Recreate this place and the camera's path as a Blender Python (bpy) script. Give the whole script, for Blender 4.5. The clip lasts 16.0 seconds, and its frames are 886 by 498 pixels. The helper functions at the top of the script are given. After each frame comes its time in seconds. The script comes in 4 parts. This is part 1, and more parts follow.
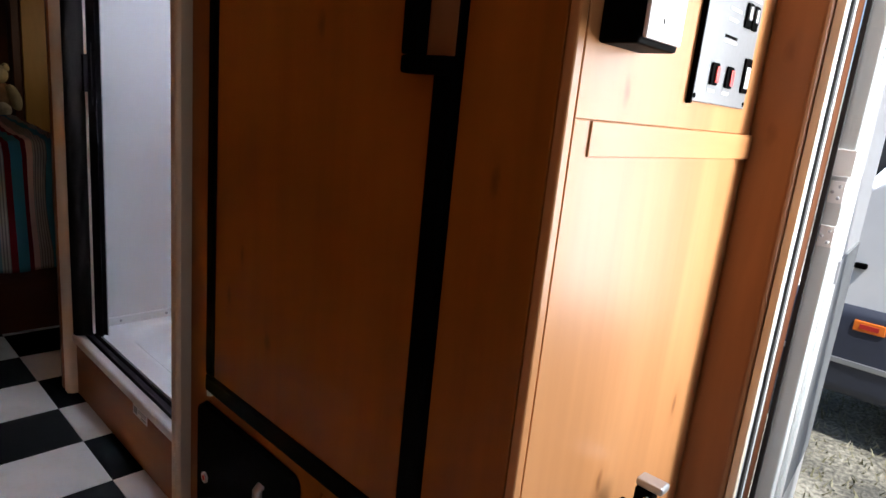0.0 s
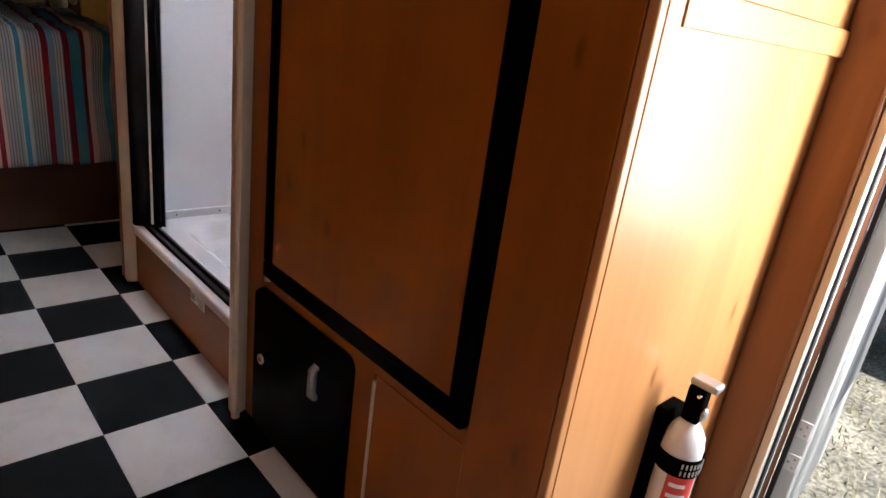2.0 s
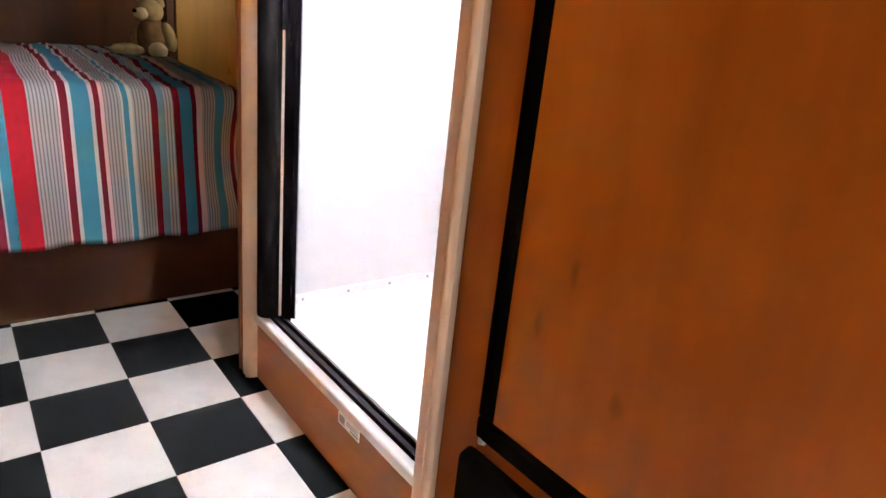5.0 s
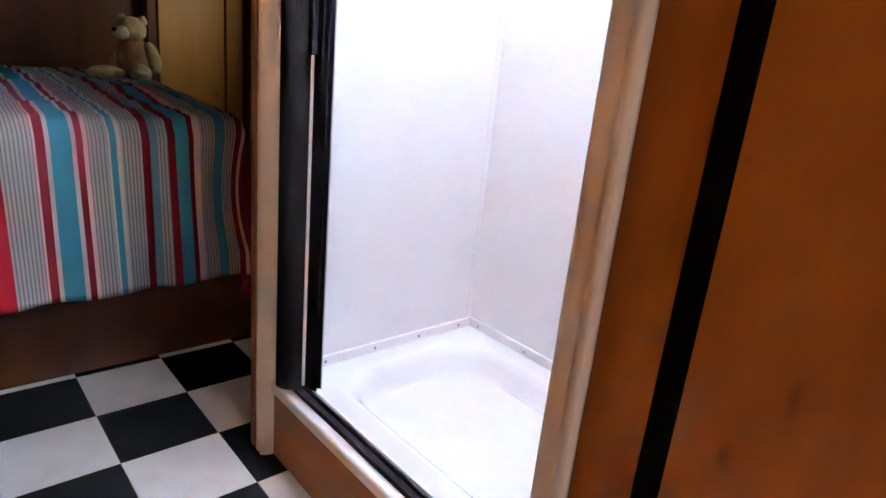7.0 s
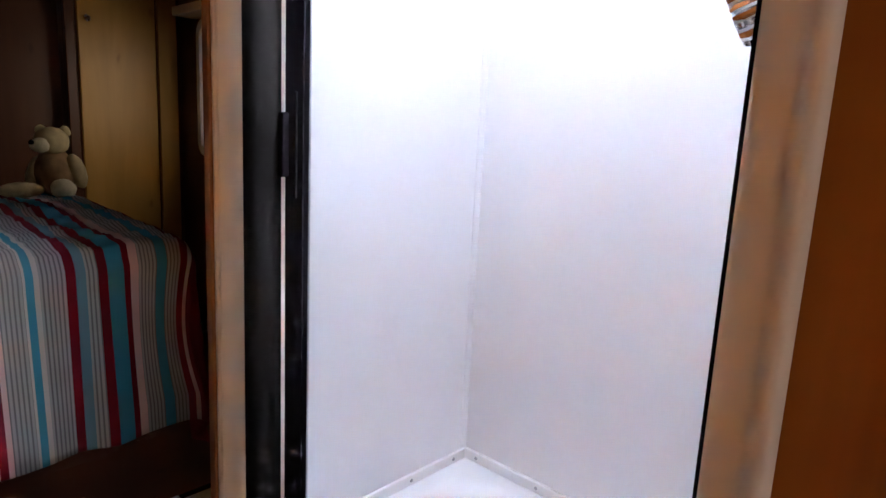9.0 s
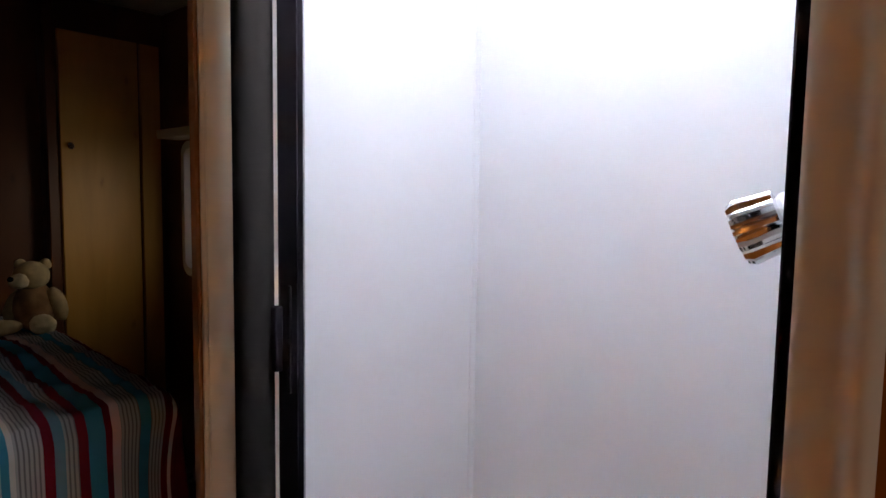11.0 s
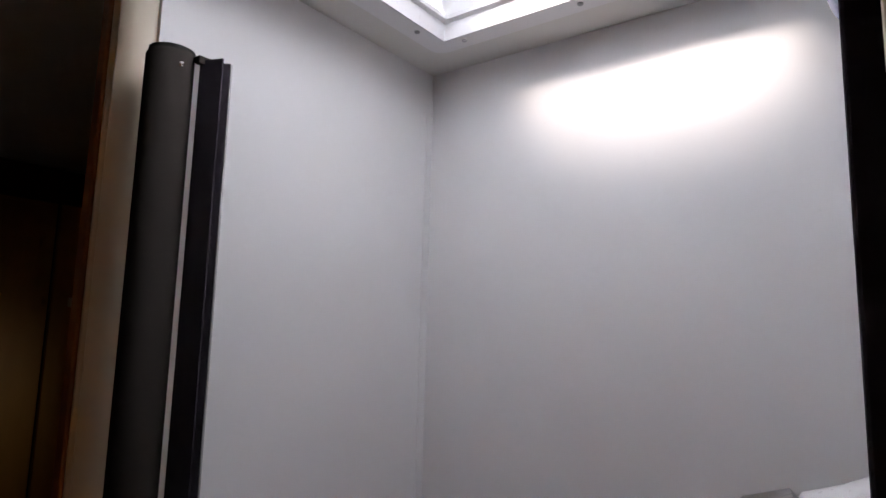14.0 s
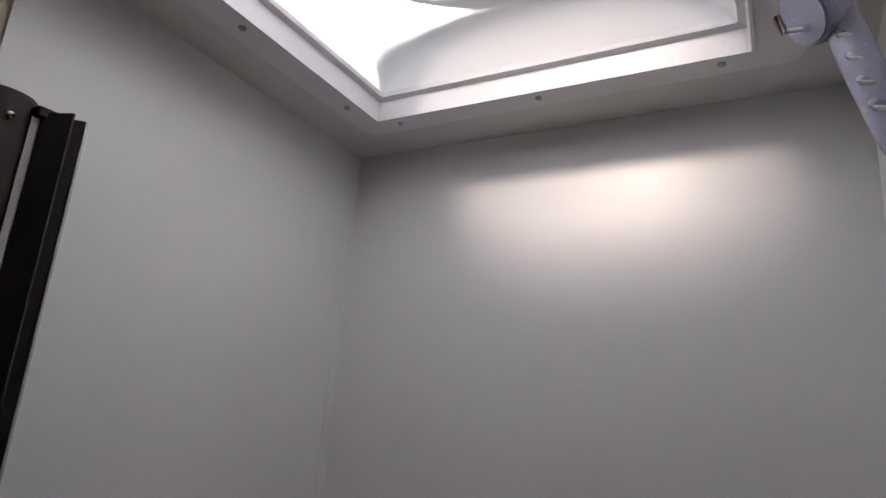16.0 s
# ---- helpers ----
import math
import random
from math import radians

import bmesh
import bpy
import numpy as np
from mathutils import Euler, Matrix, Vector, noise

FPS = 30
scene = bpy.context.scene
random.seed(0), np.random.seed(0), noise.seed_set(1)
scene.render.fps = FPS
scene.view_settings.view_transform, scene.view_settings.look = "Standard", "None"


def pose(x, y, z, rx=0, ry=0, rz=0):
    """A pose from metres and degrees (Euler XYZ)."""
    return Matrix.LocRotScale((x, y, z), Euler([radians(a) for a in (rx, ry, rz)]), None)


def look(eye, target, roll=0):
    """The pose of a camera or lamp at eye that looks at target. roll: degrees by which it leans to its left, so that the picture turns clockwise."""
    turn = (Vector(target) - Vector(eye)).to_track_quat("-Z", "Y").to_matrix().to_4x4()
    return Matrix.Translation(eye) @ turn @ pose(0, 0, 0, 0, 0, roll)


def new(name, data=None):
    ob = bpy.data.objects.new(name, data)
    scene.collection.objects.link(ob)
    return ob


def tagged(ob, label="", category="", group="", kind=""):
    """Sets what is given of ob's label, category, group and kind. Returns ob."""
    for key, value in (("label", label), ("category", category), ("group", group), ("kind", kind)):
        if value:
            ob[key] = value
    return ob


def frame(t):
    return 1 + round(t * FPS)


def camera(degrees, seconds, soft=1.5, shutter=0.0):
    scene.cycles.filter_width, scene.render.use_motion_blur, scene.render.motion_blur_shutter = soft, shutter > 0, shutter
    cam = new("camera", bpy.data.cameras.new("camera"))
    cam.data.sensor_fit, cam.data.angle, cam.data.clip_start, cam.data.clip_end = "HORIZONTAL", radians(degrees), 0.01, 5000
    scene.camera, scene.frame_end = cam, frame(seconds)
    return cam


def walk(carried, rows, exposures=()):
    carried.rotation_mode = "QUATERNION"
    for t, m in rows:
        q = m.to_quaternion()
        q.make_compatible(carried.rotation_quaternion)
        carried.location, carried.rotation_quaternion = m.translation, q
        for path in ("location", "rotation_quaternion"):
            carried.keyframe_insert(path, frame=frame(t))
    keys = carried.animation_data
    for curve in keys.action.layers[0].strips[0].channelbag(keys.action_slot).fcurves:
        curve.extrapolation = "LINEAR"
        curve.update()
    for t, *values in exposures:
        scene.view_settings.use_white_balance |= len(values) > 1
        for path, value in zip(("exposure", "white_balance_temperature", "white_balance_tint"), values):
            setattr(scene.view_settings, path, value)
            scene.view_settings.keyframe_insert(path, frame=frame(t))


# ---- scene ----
cam = camera(71.0, 16.0)
PATH = [
    (0, (-0.532, -2.158, 1.106), (0.894, -0.831, 0.651), 5.7),
    (0.5, (-0.533, -2.158, 1.078), (0.889, -0.858, 0.542), 6.2),
    (1, (-0.534, -2.161, 1.056), (0.877, -0.879, 0.451), 6.5),
    (1.5, (-0.545, -2.155, 1.045), (0.826, -0.861, 0.376), 7.2),
    (2, (-0.562, -2.138, 1.033), (0.75, -0.794, 0.346), 7.9),
    (2.5, (-0.584, -2.089, 1.041), (0.645, -0.668, 0.356), 8.8),
    (3, (-0.584, -1.994, 1.046), (0.585, -0.516, 0.375), 7.1),
    (3.5, (-0.57, -1.867, 1.06), (0.565, -0.343, 0.435), 5.1),
    (3.7, (-0.572, -1.818, 1.068), (0.559, -0.281, 0.466), 6.3),
    (6, (-0.574, -1.389, 1.055), (0.681, 0.011, 0.374), 5.8),
    (6.5, (-0.585, -1.304, 1.052), (0.697, 0.084, 0.398), 6.3),
    (7, (-0.567, -1.233, 1.067), (0.711, 0.183, 0.464), 5.7),
    (7.5, (-0.537, -1.146, 1.07), (0.713, 0.304, 0.494), 5.4),
    (8, (-0.507, -1.079, 1.088), (0.767, 0.365, 0.547), 4.6),
    (8.5, (-0.494, -1.016, 1.099), (0.842, 0.394, 0.619), 4.3),
    (9, (-0.495, -0.965, 1.117), (0.95, 0.371, 0.761), 2.8),
    (9.5, (-0.502, -0.938, 1.142), (1.0, 0.349, 0.853), 3.3),
    (10, (-0.495, -0.903, 1.193), (0.989, 0.425, 1.013), 1.1),
    (12.3, (-0.419, -0.898, 1.451), (1.126, 0.363, 1.299), 0.5),
    (12.5, (-0.403, -0.879, 1.458), (1.184, 0.336, 1.382), 0.6),
    (13, (-0.348, -0.834, 1.486), (1.241, 0.381, 1.520), -0.3),
    (13.5, (-0.346, -0.809, 1.490), (1.242, 0.386, 1.627), 0.9),
    (14, (-0.342, -0.793, 1.483), (1.244, 0.393, 1.758), 1.5),
    (14.5, (-0.322, -0.78, 1.499), (1.218, 0.452, 1.831), 3.0),
    (15, (-0.284, -0.774, 1.533), (1.249, 0.458, 1.895), 4.9),
    (15.5, (-0.221, -0.739, 1.548), (1.391, 0.355, 1.999), 5.6),
    (16, (-0.191, -0.667, 1.588), (1.495, 0.275, 2.11), 4.4),
]
EXPOSURES = [(0, 0.1, 6000, 10), (1.5, 0.2, 6100, 10), (2.0, 0.65, 6300, 10), (2.5, 1.05, 6500, 10), (3.0, 1.5, 6600, 10), (3.5, 2.35, 6600, 10), (6.0, 2.25, 6200, 10),
             (7.0, 1.75, 5750, 10), (8.0, 1.55, 5700, 10), (9.0, 1.35, 5750, 10), (10.0, 0.95, 5950, 10), (12.3, -0.2, 6400, 10), (13.0, -0.65, 6550, 11), (14.0, -1.1, 6700, 12),
             (15.0, -1.5, 6850, 13), (16.0, -1.95, 7000, 13)]
walk(cam, [(t, look(eye, target, roll)) for t, eye, target, roll in PATH], EXPOSURES)

# ---- light: sky, sun, daylight in the openings, an added beam over the hatch ----
SUN_UP, SUN_TURN = 60, 205          # degrees above the horizon; from +y, clockwise seen from above
world = bpy.data.worlds.new("sky")
scene.world = world
world.use_nodes = True
wn = world.node_tree
sky = wn.nodes.new("ShaderNodeTexSky")
sky.sky_type, sky.sun_disc = "NISHITA", False
sky.sun_elevation, sky.sun_rotation = radians(SUN_UP), radians(SUN_TURN)
wn.links.new(sky.outputs[0], wn.nodes["Background"].inputs[0])
wn.nodes["Background"].inputs[1].default_value = 0.15


def lamp(name, kind, m, energy, colour=(1, 1, 1), size=(1, 1), angle=0.5):
    d = bpy.data.lights.new(name, kind)
    d.energy, d.color = energy, colour
    if kind == "AREA":
        d.shape, d.size, d.size_y = "RECTANGLE", size[0], size[1]
    else:
        d.angle = radians(angle)
    ob = new(name, d)
    ob.matrix_world = m
    return ob


az, el = radians(SUN_TURN), radians(SUN_UP)
lamp("sun", "SUN", look((0, 0, 0), (-math.sin(az) * math.cos(el), -math.cos(az) * math.cos(el), -math.sin(el))), 5.0, (1, 0.95, 0.88), angle=1.0)
HATCH_W, DOOR_W, BEDWIN_W, ROOM_W = 980, 31, 0.31, 0.47
# added narrow lamp above the roof, aimed through the dome for the wall patch
hatch = lamp("hatch_beam", "AREA", look((-1.0, -0.16, 2.85), (0.762, -0.39, 1.93)), HATCH_W, (0.86, 0.90, 1.0), (0.30, 0.26))
hatch.data.spread = radians(26)
lamp("entry_daylight", "AREA", look((0.86, -2.27, 1.25), (0.05, -1.9, 1.14)), DOOR_W, (1, 0.97, 0.93), (0.34, 1.3))
bedwin = lamp("bedroom_window_daylight", "AREA", look((0.785, 1.30, 1.27), (0.42, 1.83, 1.16)), BEDWIN_W, (1, 0.9, 0.72), (0.55, 0.42))
bedwin.data.spread = radians(85)
lamp("room_window_daylight", "AREA", look((-0.75, -4.28, 1.35), (-0.45, -0.6, 0.0)), ROOM_W, (1, 0.97, 0.94), (1.2, 0.6))


# ---- materials ----
def material(name, rough=0.5, metal=0.0):
    m = bpy.data.materials.new(name)
    m.use_nodes = True
    b = m.node_tree.nodes["Principled BSDF"]
    b.inputs["Roughness"].default_value, b.inputs["Metallic"].default_value = rough, metal
    return m, m.node_tree, b


def node(nt, kind, **values):
    n = nt.nodes.new(kind)
    for key, value in values.items():
        n.inputs[key].default_value = value
    return n


def ramp(nt, stops, mode="LINEAR"):
    r = nt.nodes.new("ShaderNodeValToRGB")
    r.color_ramp.interpolation = mode
    while len(r.color_ramp.elements) < len(stops):
        r.color_ramp.elements.new(0.5)
    for e, (p, c) in zip(r.color_ramp.elements, stops):
        e.position, e.color = p, (*c, 1)
    return r


def coords(nt, scale=(1, 1, 1), turn=(0, 0, 0)):
    tc = nt.nodes.new("ShaderNodeTexCoord")
    mp = nt.nodes.new("ShaderNodeMapping")
    mp.inputs["Scale"].default_value = scale
    mp.inputs["Rotation"].default_value = turn
    nt.links.new(tc.outputs["Object"], mp.inputs["Vector"])
    return mp.outputs[0]


def bump(nt, b, height, strength=0.1, distance=0.002):
    bp = node(nt, "ShaderNodeBump", Strength=strength, Distance=distance)
    nt.links.new(height, bp.inputs["Height"])
    nt.links.new(bp.outputs[0], b.inputs["Normal"])


def plain(name, colour, rough=0.5, metal=0.0, vary=0.12, scale=6.0, fine=120.0, relief=0.05, spec=0.5, dust=None):
    """A painted, moulded or metal surface: slight blotches and a fine grain."""
    m, nt, b = material(name, rough, metal)
    b.inputs["Specular IOR Level"].default_value = spec
    v = coords(nt)
    big, small = node(nt, "ShaderNodeTexNoise", Scale=scale, Detail=4.0), node(nt, "ShaderNodeTexNoise", Scale=fine, Detail=2.0)
    nt.links.new(v, big.inputs["Vector"]), nt.links.new(v, small.inputs["Vector"])
    lo, hi = [max(0, c * (1 - vary)) for c in colour], [min(1, c * (1 + vary)) for c in colour]
    r = ramp(nt, [(0.3, lo), (0.7, hi)])
    nt.links.new(big.outputs[0], r.inputs[0])
    nt.links.new(r.outputs[0], b.inputs["Base Color"])
    if dust:
        dn, dr, dm = node(nt, "ShaderNodeTexNoise", Scale=11.0, Detail=7.0, Roughness=0.7), ramp(nt, [(0.52, (0, 0, 0)), (0.78, (0.6, 0.6, 0.6))]), nt.nodes.new("ShaderNodeMixRGB")
        geo = nt.nodes.new("ShaderNodeNewGeometry")
        nt.links.new(geo.outputs["Position"], dn.inputs["Vector"])
        nt.links.new(dn.outputs[0], dr.inputs[0]), nt.links.new(dr.outputs[0], dm.inputs[0])
        nt.links.new(r.outputs[0], dm.inputs[1]), nt.links.new(dm.outputs[0], b.inputs["Base Color"])
        dm.inputs[2].default_value = (*dust, 1)
    mr = node(nt, "ShaderNodeMapRange", **{"To Min": max(0.02, rough - 0.08), "To Max": min(1, rough + 0.08)})
    nt.links.new(small.outputs[0], mr.inputs[0]), nt.links.new(mr.outputs[0], b.inputs["Roughness"])
    bump(nt, b, small.outputs[0], relief)
    return m


def wood(name, dark, mid, light, rough=0.35, along="z", knots=0.8, seed=0.0):
    """Alder-look laminate: long grain, soft cathedral bands and scattered knots."""
    m, nt, b = material(name, rough)
    b.inputs["Specular IOR Level"].default_value = 0.2
    s = {"z": (6, 6, 0.8), "y": (6, 0.8, 6), "x": (0.8, 6, 6)}[along]
    s2 = {"z": (38, 38, 4), "y": (38, 4, 38), "x": (4, 38, 38)}[along]
    s3 = {"z": (8, 8, 3.2), "y": (8, 3.2, 8), "x": (3.2, 8, 8)}[along]
    tc = nt.nodes.new("ShaderNodeTexCoord")

    def field(kind, scale, **kw):
        mp = nt.nodes.new("ShaderNodeMapping")
        mp.inputs["Scale"].default_value, mp.inputs["Location"].default_value = scale, (seed, seed * 0.7, seed * 1.3)
        nt.links.new(tc.outputs["Object"], mp.inputs["Vector"])
        n = node(nt, kind, **kw)
        nt.links.new(mp.outputs[0], n.inputs["Vector"])
        return n
    band = field("ShaderNodeTexNoise", s, Scale=1.0, Detail=5.0, Roughness=0.55, Distortion=0.6)
    grain = field("ShaderNodeTexNoise", s2, Scale=1.0, Detail=4.0)
    # knots lie on the sheet: one coordinate across the grain, one along it
    sep, add, comb = nt.nodes.new("ShaderNodeSeparateXYZ"), nt.nodes.new("ShaderNodeMath"), nt.nodes.new("ShaderNodeCombineXYZ")
    nt.links.new(tc.outputs["Object"], sep.inputs[0])
    a, c2 = {"z": ("X", "Y"), "y": ("X", "Z"), "x": ("Y", "Z")}[along]
    nt.links.new(sep.outputs[a], add.inputs[0]), nt.links.new(sep.outputs[c2], add.inputs[1])
    wob = node(nt, "ShaderNodeTexNoise", Scale=22.0, Detail=2.0)
    nt.links.new(tc.outputs["Object"], wob.inputs["Vector"])
    add2 = nt.nodes.new("ShaderNodeMath")
    add2.operation = "MULTIPLY_ADD"
    nt.links.new(wob.outputs[0], add2.inputs[0]), nt.links.new(add.outputs[0], add2.inputs[2])
    add2.inputs[1].default_value = 0.022
    nt.links.new(add2.outputs[0], comb.inputs[0]), nt.links.new(sep.outputs[along.upper()], comb.inputs[1])
    kmap = nt.nodes.new("ShaderNodeMapping")
    kmap.inputs["Scale"].default_value, kmap.inputs["Location"].default_value = (7.5, 3.2, 1), (seed, seed * 0.6, 0)
    nt.links.new(comb.outputs[0], kmap.inputs["Vector"])
    knot = nt.nodes.new("ShaderNodeTexVoronoi")
    knot.voronoi_dimensions = "2D"
    knot.inputs["Scale"].default_value = 1.0
    nt.links.new(kmap.outputs[0], knot.inputs["Vector"])
    ksep, kif = nt.nodes.new("ShaderNodeSeparateXYZ"), nt.nodes.new("ShaderNodeMath")
    nt.links.new(knot.outputs["Color"], ksep.inputs[0])
    kif.operation = "GREATER_THAN"
    kif.inputs[1].default_value = 0.62
    nt.links.new(ksep.outputs[0], kif.inputs[0])
    r = ramp(nt, [(0.30, dark), (0.52, mid), (0.76, light)])
    nt.links.new(band.outputs[0], r.inputs[0])
    g = ramp(nt, [(0.30, (0.945, 0.935, 0.92)), (0.62, (1, 1, 1))])
    nt.links.new(grain.outputs[0], g.inputs[0])
    k = ramp(nt, [(0.015, (0.36, 0.27, 0.20)), (0.05, (0.62, 0.53, 0.45)), (0.08, (0.90, 0.86, 0.82)), (0.20, (1, 1, 1))])
    nt.links.new(knot.outputs["Distance"], k.inputs[0])
    mix = nt.nodes.new("ShaderNodeMixRGB")
    mix.blend_type = "MULTIPLY"
    mix.inputs[0].default_value = 1.0
    nt.links.new(r.outputs[0], mix.inputs[1]), nt.links.new(g.outputs[0], mix.inputs[2])
    mix2 = nt.nodes.new("ShaderNodeMixRGB")
    mix2.blend_type = "MULTIPLY"
    kamt = nt.nodes.new("ShaderNodeMath")
    kamt.operation = "MULTIPLY"
    kamt.inputs[1].default_value = knots
    nt.links.new(kif.outputs[0], kamt.inputs[0]), nt.links.new(kamt.outputs[0], mix2.inputs[0])
    nt.links.new(mix.outputs[0], mix2.inputs[1]), nt.links.new(k.outputs[0], mix2.inputs[2])
    nt.links.new(mix2.outputs[0], b.inputs["Base Color"])
    mr = node(nt, "ShaderNodeMapRange", **{"To Min": rough - 0.06, "To Max": rough + 0.12})
    nt.links.new(band.outputs[0], mr.inputs[0]), nt.links.new(mr.outputs[0], b.inputs["Roughness"])
    bump(nt, b, grain.outputs[0], 0.06, 0.001)
    return m


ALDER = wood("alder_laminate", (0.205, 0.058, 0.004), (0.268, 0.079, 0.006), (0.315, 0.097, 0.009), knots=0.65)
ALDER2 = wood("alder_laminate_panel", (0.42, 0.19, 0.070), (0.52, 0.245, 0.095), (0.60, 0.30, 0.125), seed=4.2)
ALDER_X = wood("alder_rail", (0.42, 0.19, 0.070), (0.52, 0.245, 0.095), (0.60, 0.30, 0.125), along="x", seed=2.0)
BROWN = wood("brown_wood", (0.17, 0.07, 0.028), (0.22, 0.095, 0.038), (0.27, 0.12, 0.05), knots=0.4, seed=7.0)
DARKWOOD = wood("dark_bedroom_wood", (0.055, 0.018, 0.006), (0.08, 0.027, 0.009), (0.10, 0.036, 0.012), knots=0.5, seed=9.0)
# bed base wood, darkened in its colour for the shade below the cover
BEDWOOD_SHADED = wood("bed_base_wood_shaded", (0.045, 0.014, 0.005), (0.062, 0.020, 0.007), (0.08, 0.027, 0.010), along="x", knots=0.4, seed=6.0)
GOLDWOOD = wood("golden_wardrobe_wood", (0.34, 0.17, 0.035), (0.42, 0.215, 0.045), (0.48, 0.26, 0.07), knots=0.5, seed=3.0)
PLINTH = wood("plinth_wood", (0.22, 0.075, 0.018), (0.28, 0.10, 0.025), (0.32, 0.12, 0.032), along="y", knots=0.4, seed=5.0)
BLACK = plain("black_plastic", (0.0016, 0.0016, 0.0016), 0.5, spec=0.006)
BLACKTILE = plain("black_vinyl", (0.0011, 0.0011, 0.0011), 0.5, vary=0.5, scale=9, spec=0.0, dust=(0.005, 0.005, 0.0046))
WHITETILE = plain("white_vinyl", (0.76, 0.76, 0.74), 0.33, vary=0.06, scale=7, dust=(0.58, 0.56, 0.50))
SEAM = plain("vinyl_seam", (0.5, 0.5, 0.48), 0.5)
CREAM = plain("cream_trim", (0.60, 0.52, 0.40), 0.4, vary=0.06)
WHITEFRAME = plain("white_sill", (0.74, 0.73, 0.72), 0.35, vary=0.04)
LINER = plain("white_shower_liner", (0.80, 0.80, 0.81), 0.32, vary=0.025, scale=3, relief=0.02)
TRAY = plain("white_acrylic_tray", (0.84, 0.84, 0.85), 0.16, vary=0.02, relief=0.0)
BRONZE = plain("bronze_aluminium", (0.0024, 0.002, 0.0018), 0.45, 0.0, vary=0.05, spec=0.0)
DARKBRONZE = plain("dark_bronze_profile", (0.003, 0.0025, 0.003), 0.85, spec=0.0)
ALU = plain("pale_aluminium", (0.62, 0.66, 0.66), 0.35, 0.3, vary=0.06)
WHITEPAINT = plain("white_paint", (0.8, 0.8, 0.79), 0.4, vary=0.03)
SCREEN = plain("grey_fly_screen", (0.30, 0.31, 0.31), 0.7, vary=0.15, fine=400, relief=0.3)
CHROME = plain("chrome", (0.75, 0.75, 0.76), 0.09, 1.0, vary=0.02, relief=0.0)
STEEL = plain("brushed_steel", (0.42, 0.43, 0.45), 0.34, 0.7, vary=0.08)
DARKSTEEL = plain("dark_anodised_plate", (0.20, 0.205, 0.21), 0.36, 0.3, vary=0.12)
WHITEPLASTIC = plain("white_plastic", (0.74, 0.73, 0.75), 0.3, vary=0.03)
GREYPLASTIC = plain("grey_translucent_plastic", (0.30, 0.30, 0.38), 0.25, vary=0.06)
DENT_SHADE = plain("dent_shade_grey", (0.10, 0.10, 0.13), 0.4, vary=0.06)
RED = plain("red_label", (0.55, 0.03, 0.02), 0.4)
ORANGE = plain("orange_lens", (0.9, 0.22, 0.03), 0.2)
CARPAINT = plain("white_car_paint", (0.82, 0.82, 0.82), 0.15, vary=0.02)
BUMPER = plain("dark_blue_bumper", (0.035, 0.04, 0.06), 0.45)
RUBBER = plain("black_rubber", (0.015, 0.015, 0.015), 0.7)
FUR = plain("tan_plush", (0.42, 0.31, 0.15), 0.95, vary=0.25, scale=25, fine=260, relief=0.8)
FURLIGHT = plain("pale_plush", (0.56, 0.46, 0.28), 0.95, vary=0.2, scale=25, fine=260, relief=0.8)
FURBROWN = plain("brown_plush", (0.22, 0.12, 0.05), 0.95, vary=0.3, scale=25, fine=260, relief=0.8)
CEIL = plain("ceiling_liner", (0.72, 0.71, 0.68), 0.5, vary=0.03)
MATTRESS = plain("mattress_ticking", (0.55, 0.54, 0.5), 0.8)


def ground_material():
    m, nt, b = material("dry_grass_and_gravel", 0.95)
    v = coords(nt)
    a, c = node(nt, "ShaderNodeTexNoise", Scale=2.2, Detail=6.0), node(nt, "ShaderNodeTexNoise", Scale=38.0, Detail=5.0)
    nt.links.new(v, a.inputs["Vector"]), nt.links.new(v, c.inputs["Vector"])
    mx = nt.nodes.new("ShaderNodeMath")
    mx.operation = "MULTIPLY"
    nt.links.new(a.outputs[0], mx.inputs[0]), nt.links.new(c.outputs[0], mx.inputs[1])
    r = ramp(nt, [(0.12, (0.10, 0.095, 0.08)), (0.24, (0.28, 0.26, 0.20)), (0.36, (0.50, 0.46, 0.36))])
    nt.links.new(mx.outputs[0], r.inputs[0]), nt.links.new(r.outputs[0], b.inputs["Base Color"])
    bump(nt, b, c.outputs[0], 0.9, 0.03)
    return m


GROUND = ground_material()


def translucent(name, colour, thin=0.0, solid=0.25):
    m = bpy.data.materials.new(name)
    m.use_nodes = True
    nt = m.node_tree
    t, d, mix = nt.nodes.new("ShaderNodeBsdfTranslucent"), nt.nodes.new("ShaderNodeBsdfDiffuse"), nt.nodes.new("ShaderNodeMixShader")
    n = node(nt, "ShaderNodeTexNoise", Scale=5.0, Detail=3.0)
    r = ramp(nt, [(0.3, [c * 0.96 for c in colour]), (0.7, colour)])
    nt.links.new(coords(nt), n.inputs["Vector"]), nt.links.new(n.outputs[0], r.inputs[0])
    nt.links.new(r.outputs[0], t.inputs[0]), nt.links.new(r.outputs[0], d.inputs[0])
    mix.inputs[0].default_value = solid
    nt.links.new(t.outputs[0], mix.inputs[1]), nt.links.new(d.outputs[0], mix.inputs[2])
    clear_part, mix2 = nt.nodes.new("ShaderNodeBsdfTransparent"), nt.nodes.new("ShaderNodeMixShader")
    mix2.inputs[0].default_value = thin
    # warm tint put in here to turn the light patch on the wall peach
    clear_part.inputs[0].default_value = (1, 0.82, 0.66, 1)
    nt.links.new(mix.outputs[0], mix2.inputs[1]), nt.links.new(clear_part.outputs[0], mix2.inputs[2])
    nt.links.new(mix2.outputs[0], nt.nodes["Material Output"].inputs[0])
    return m


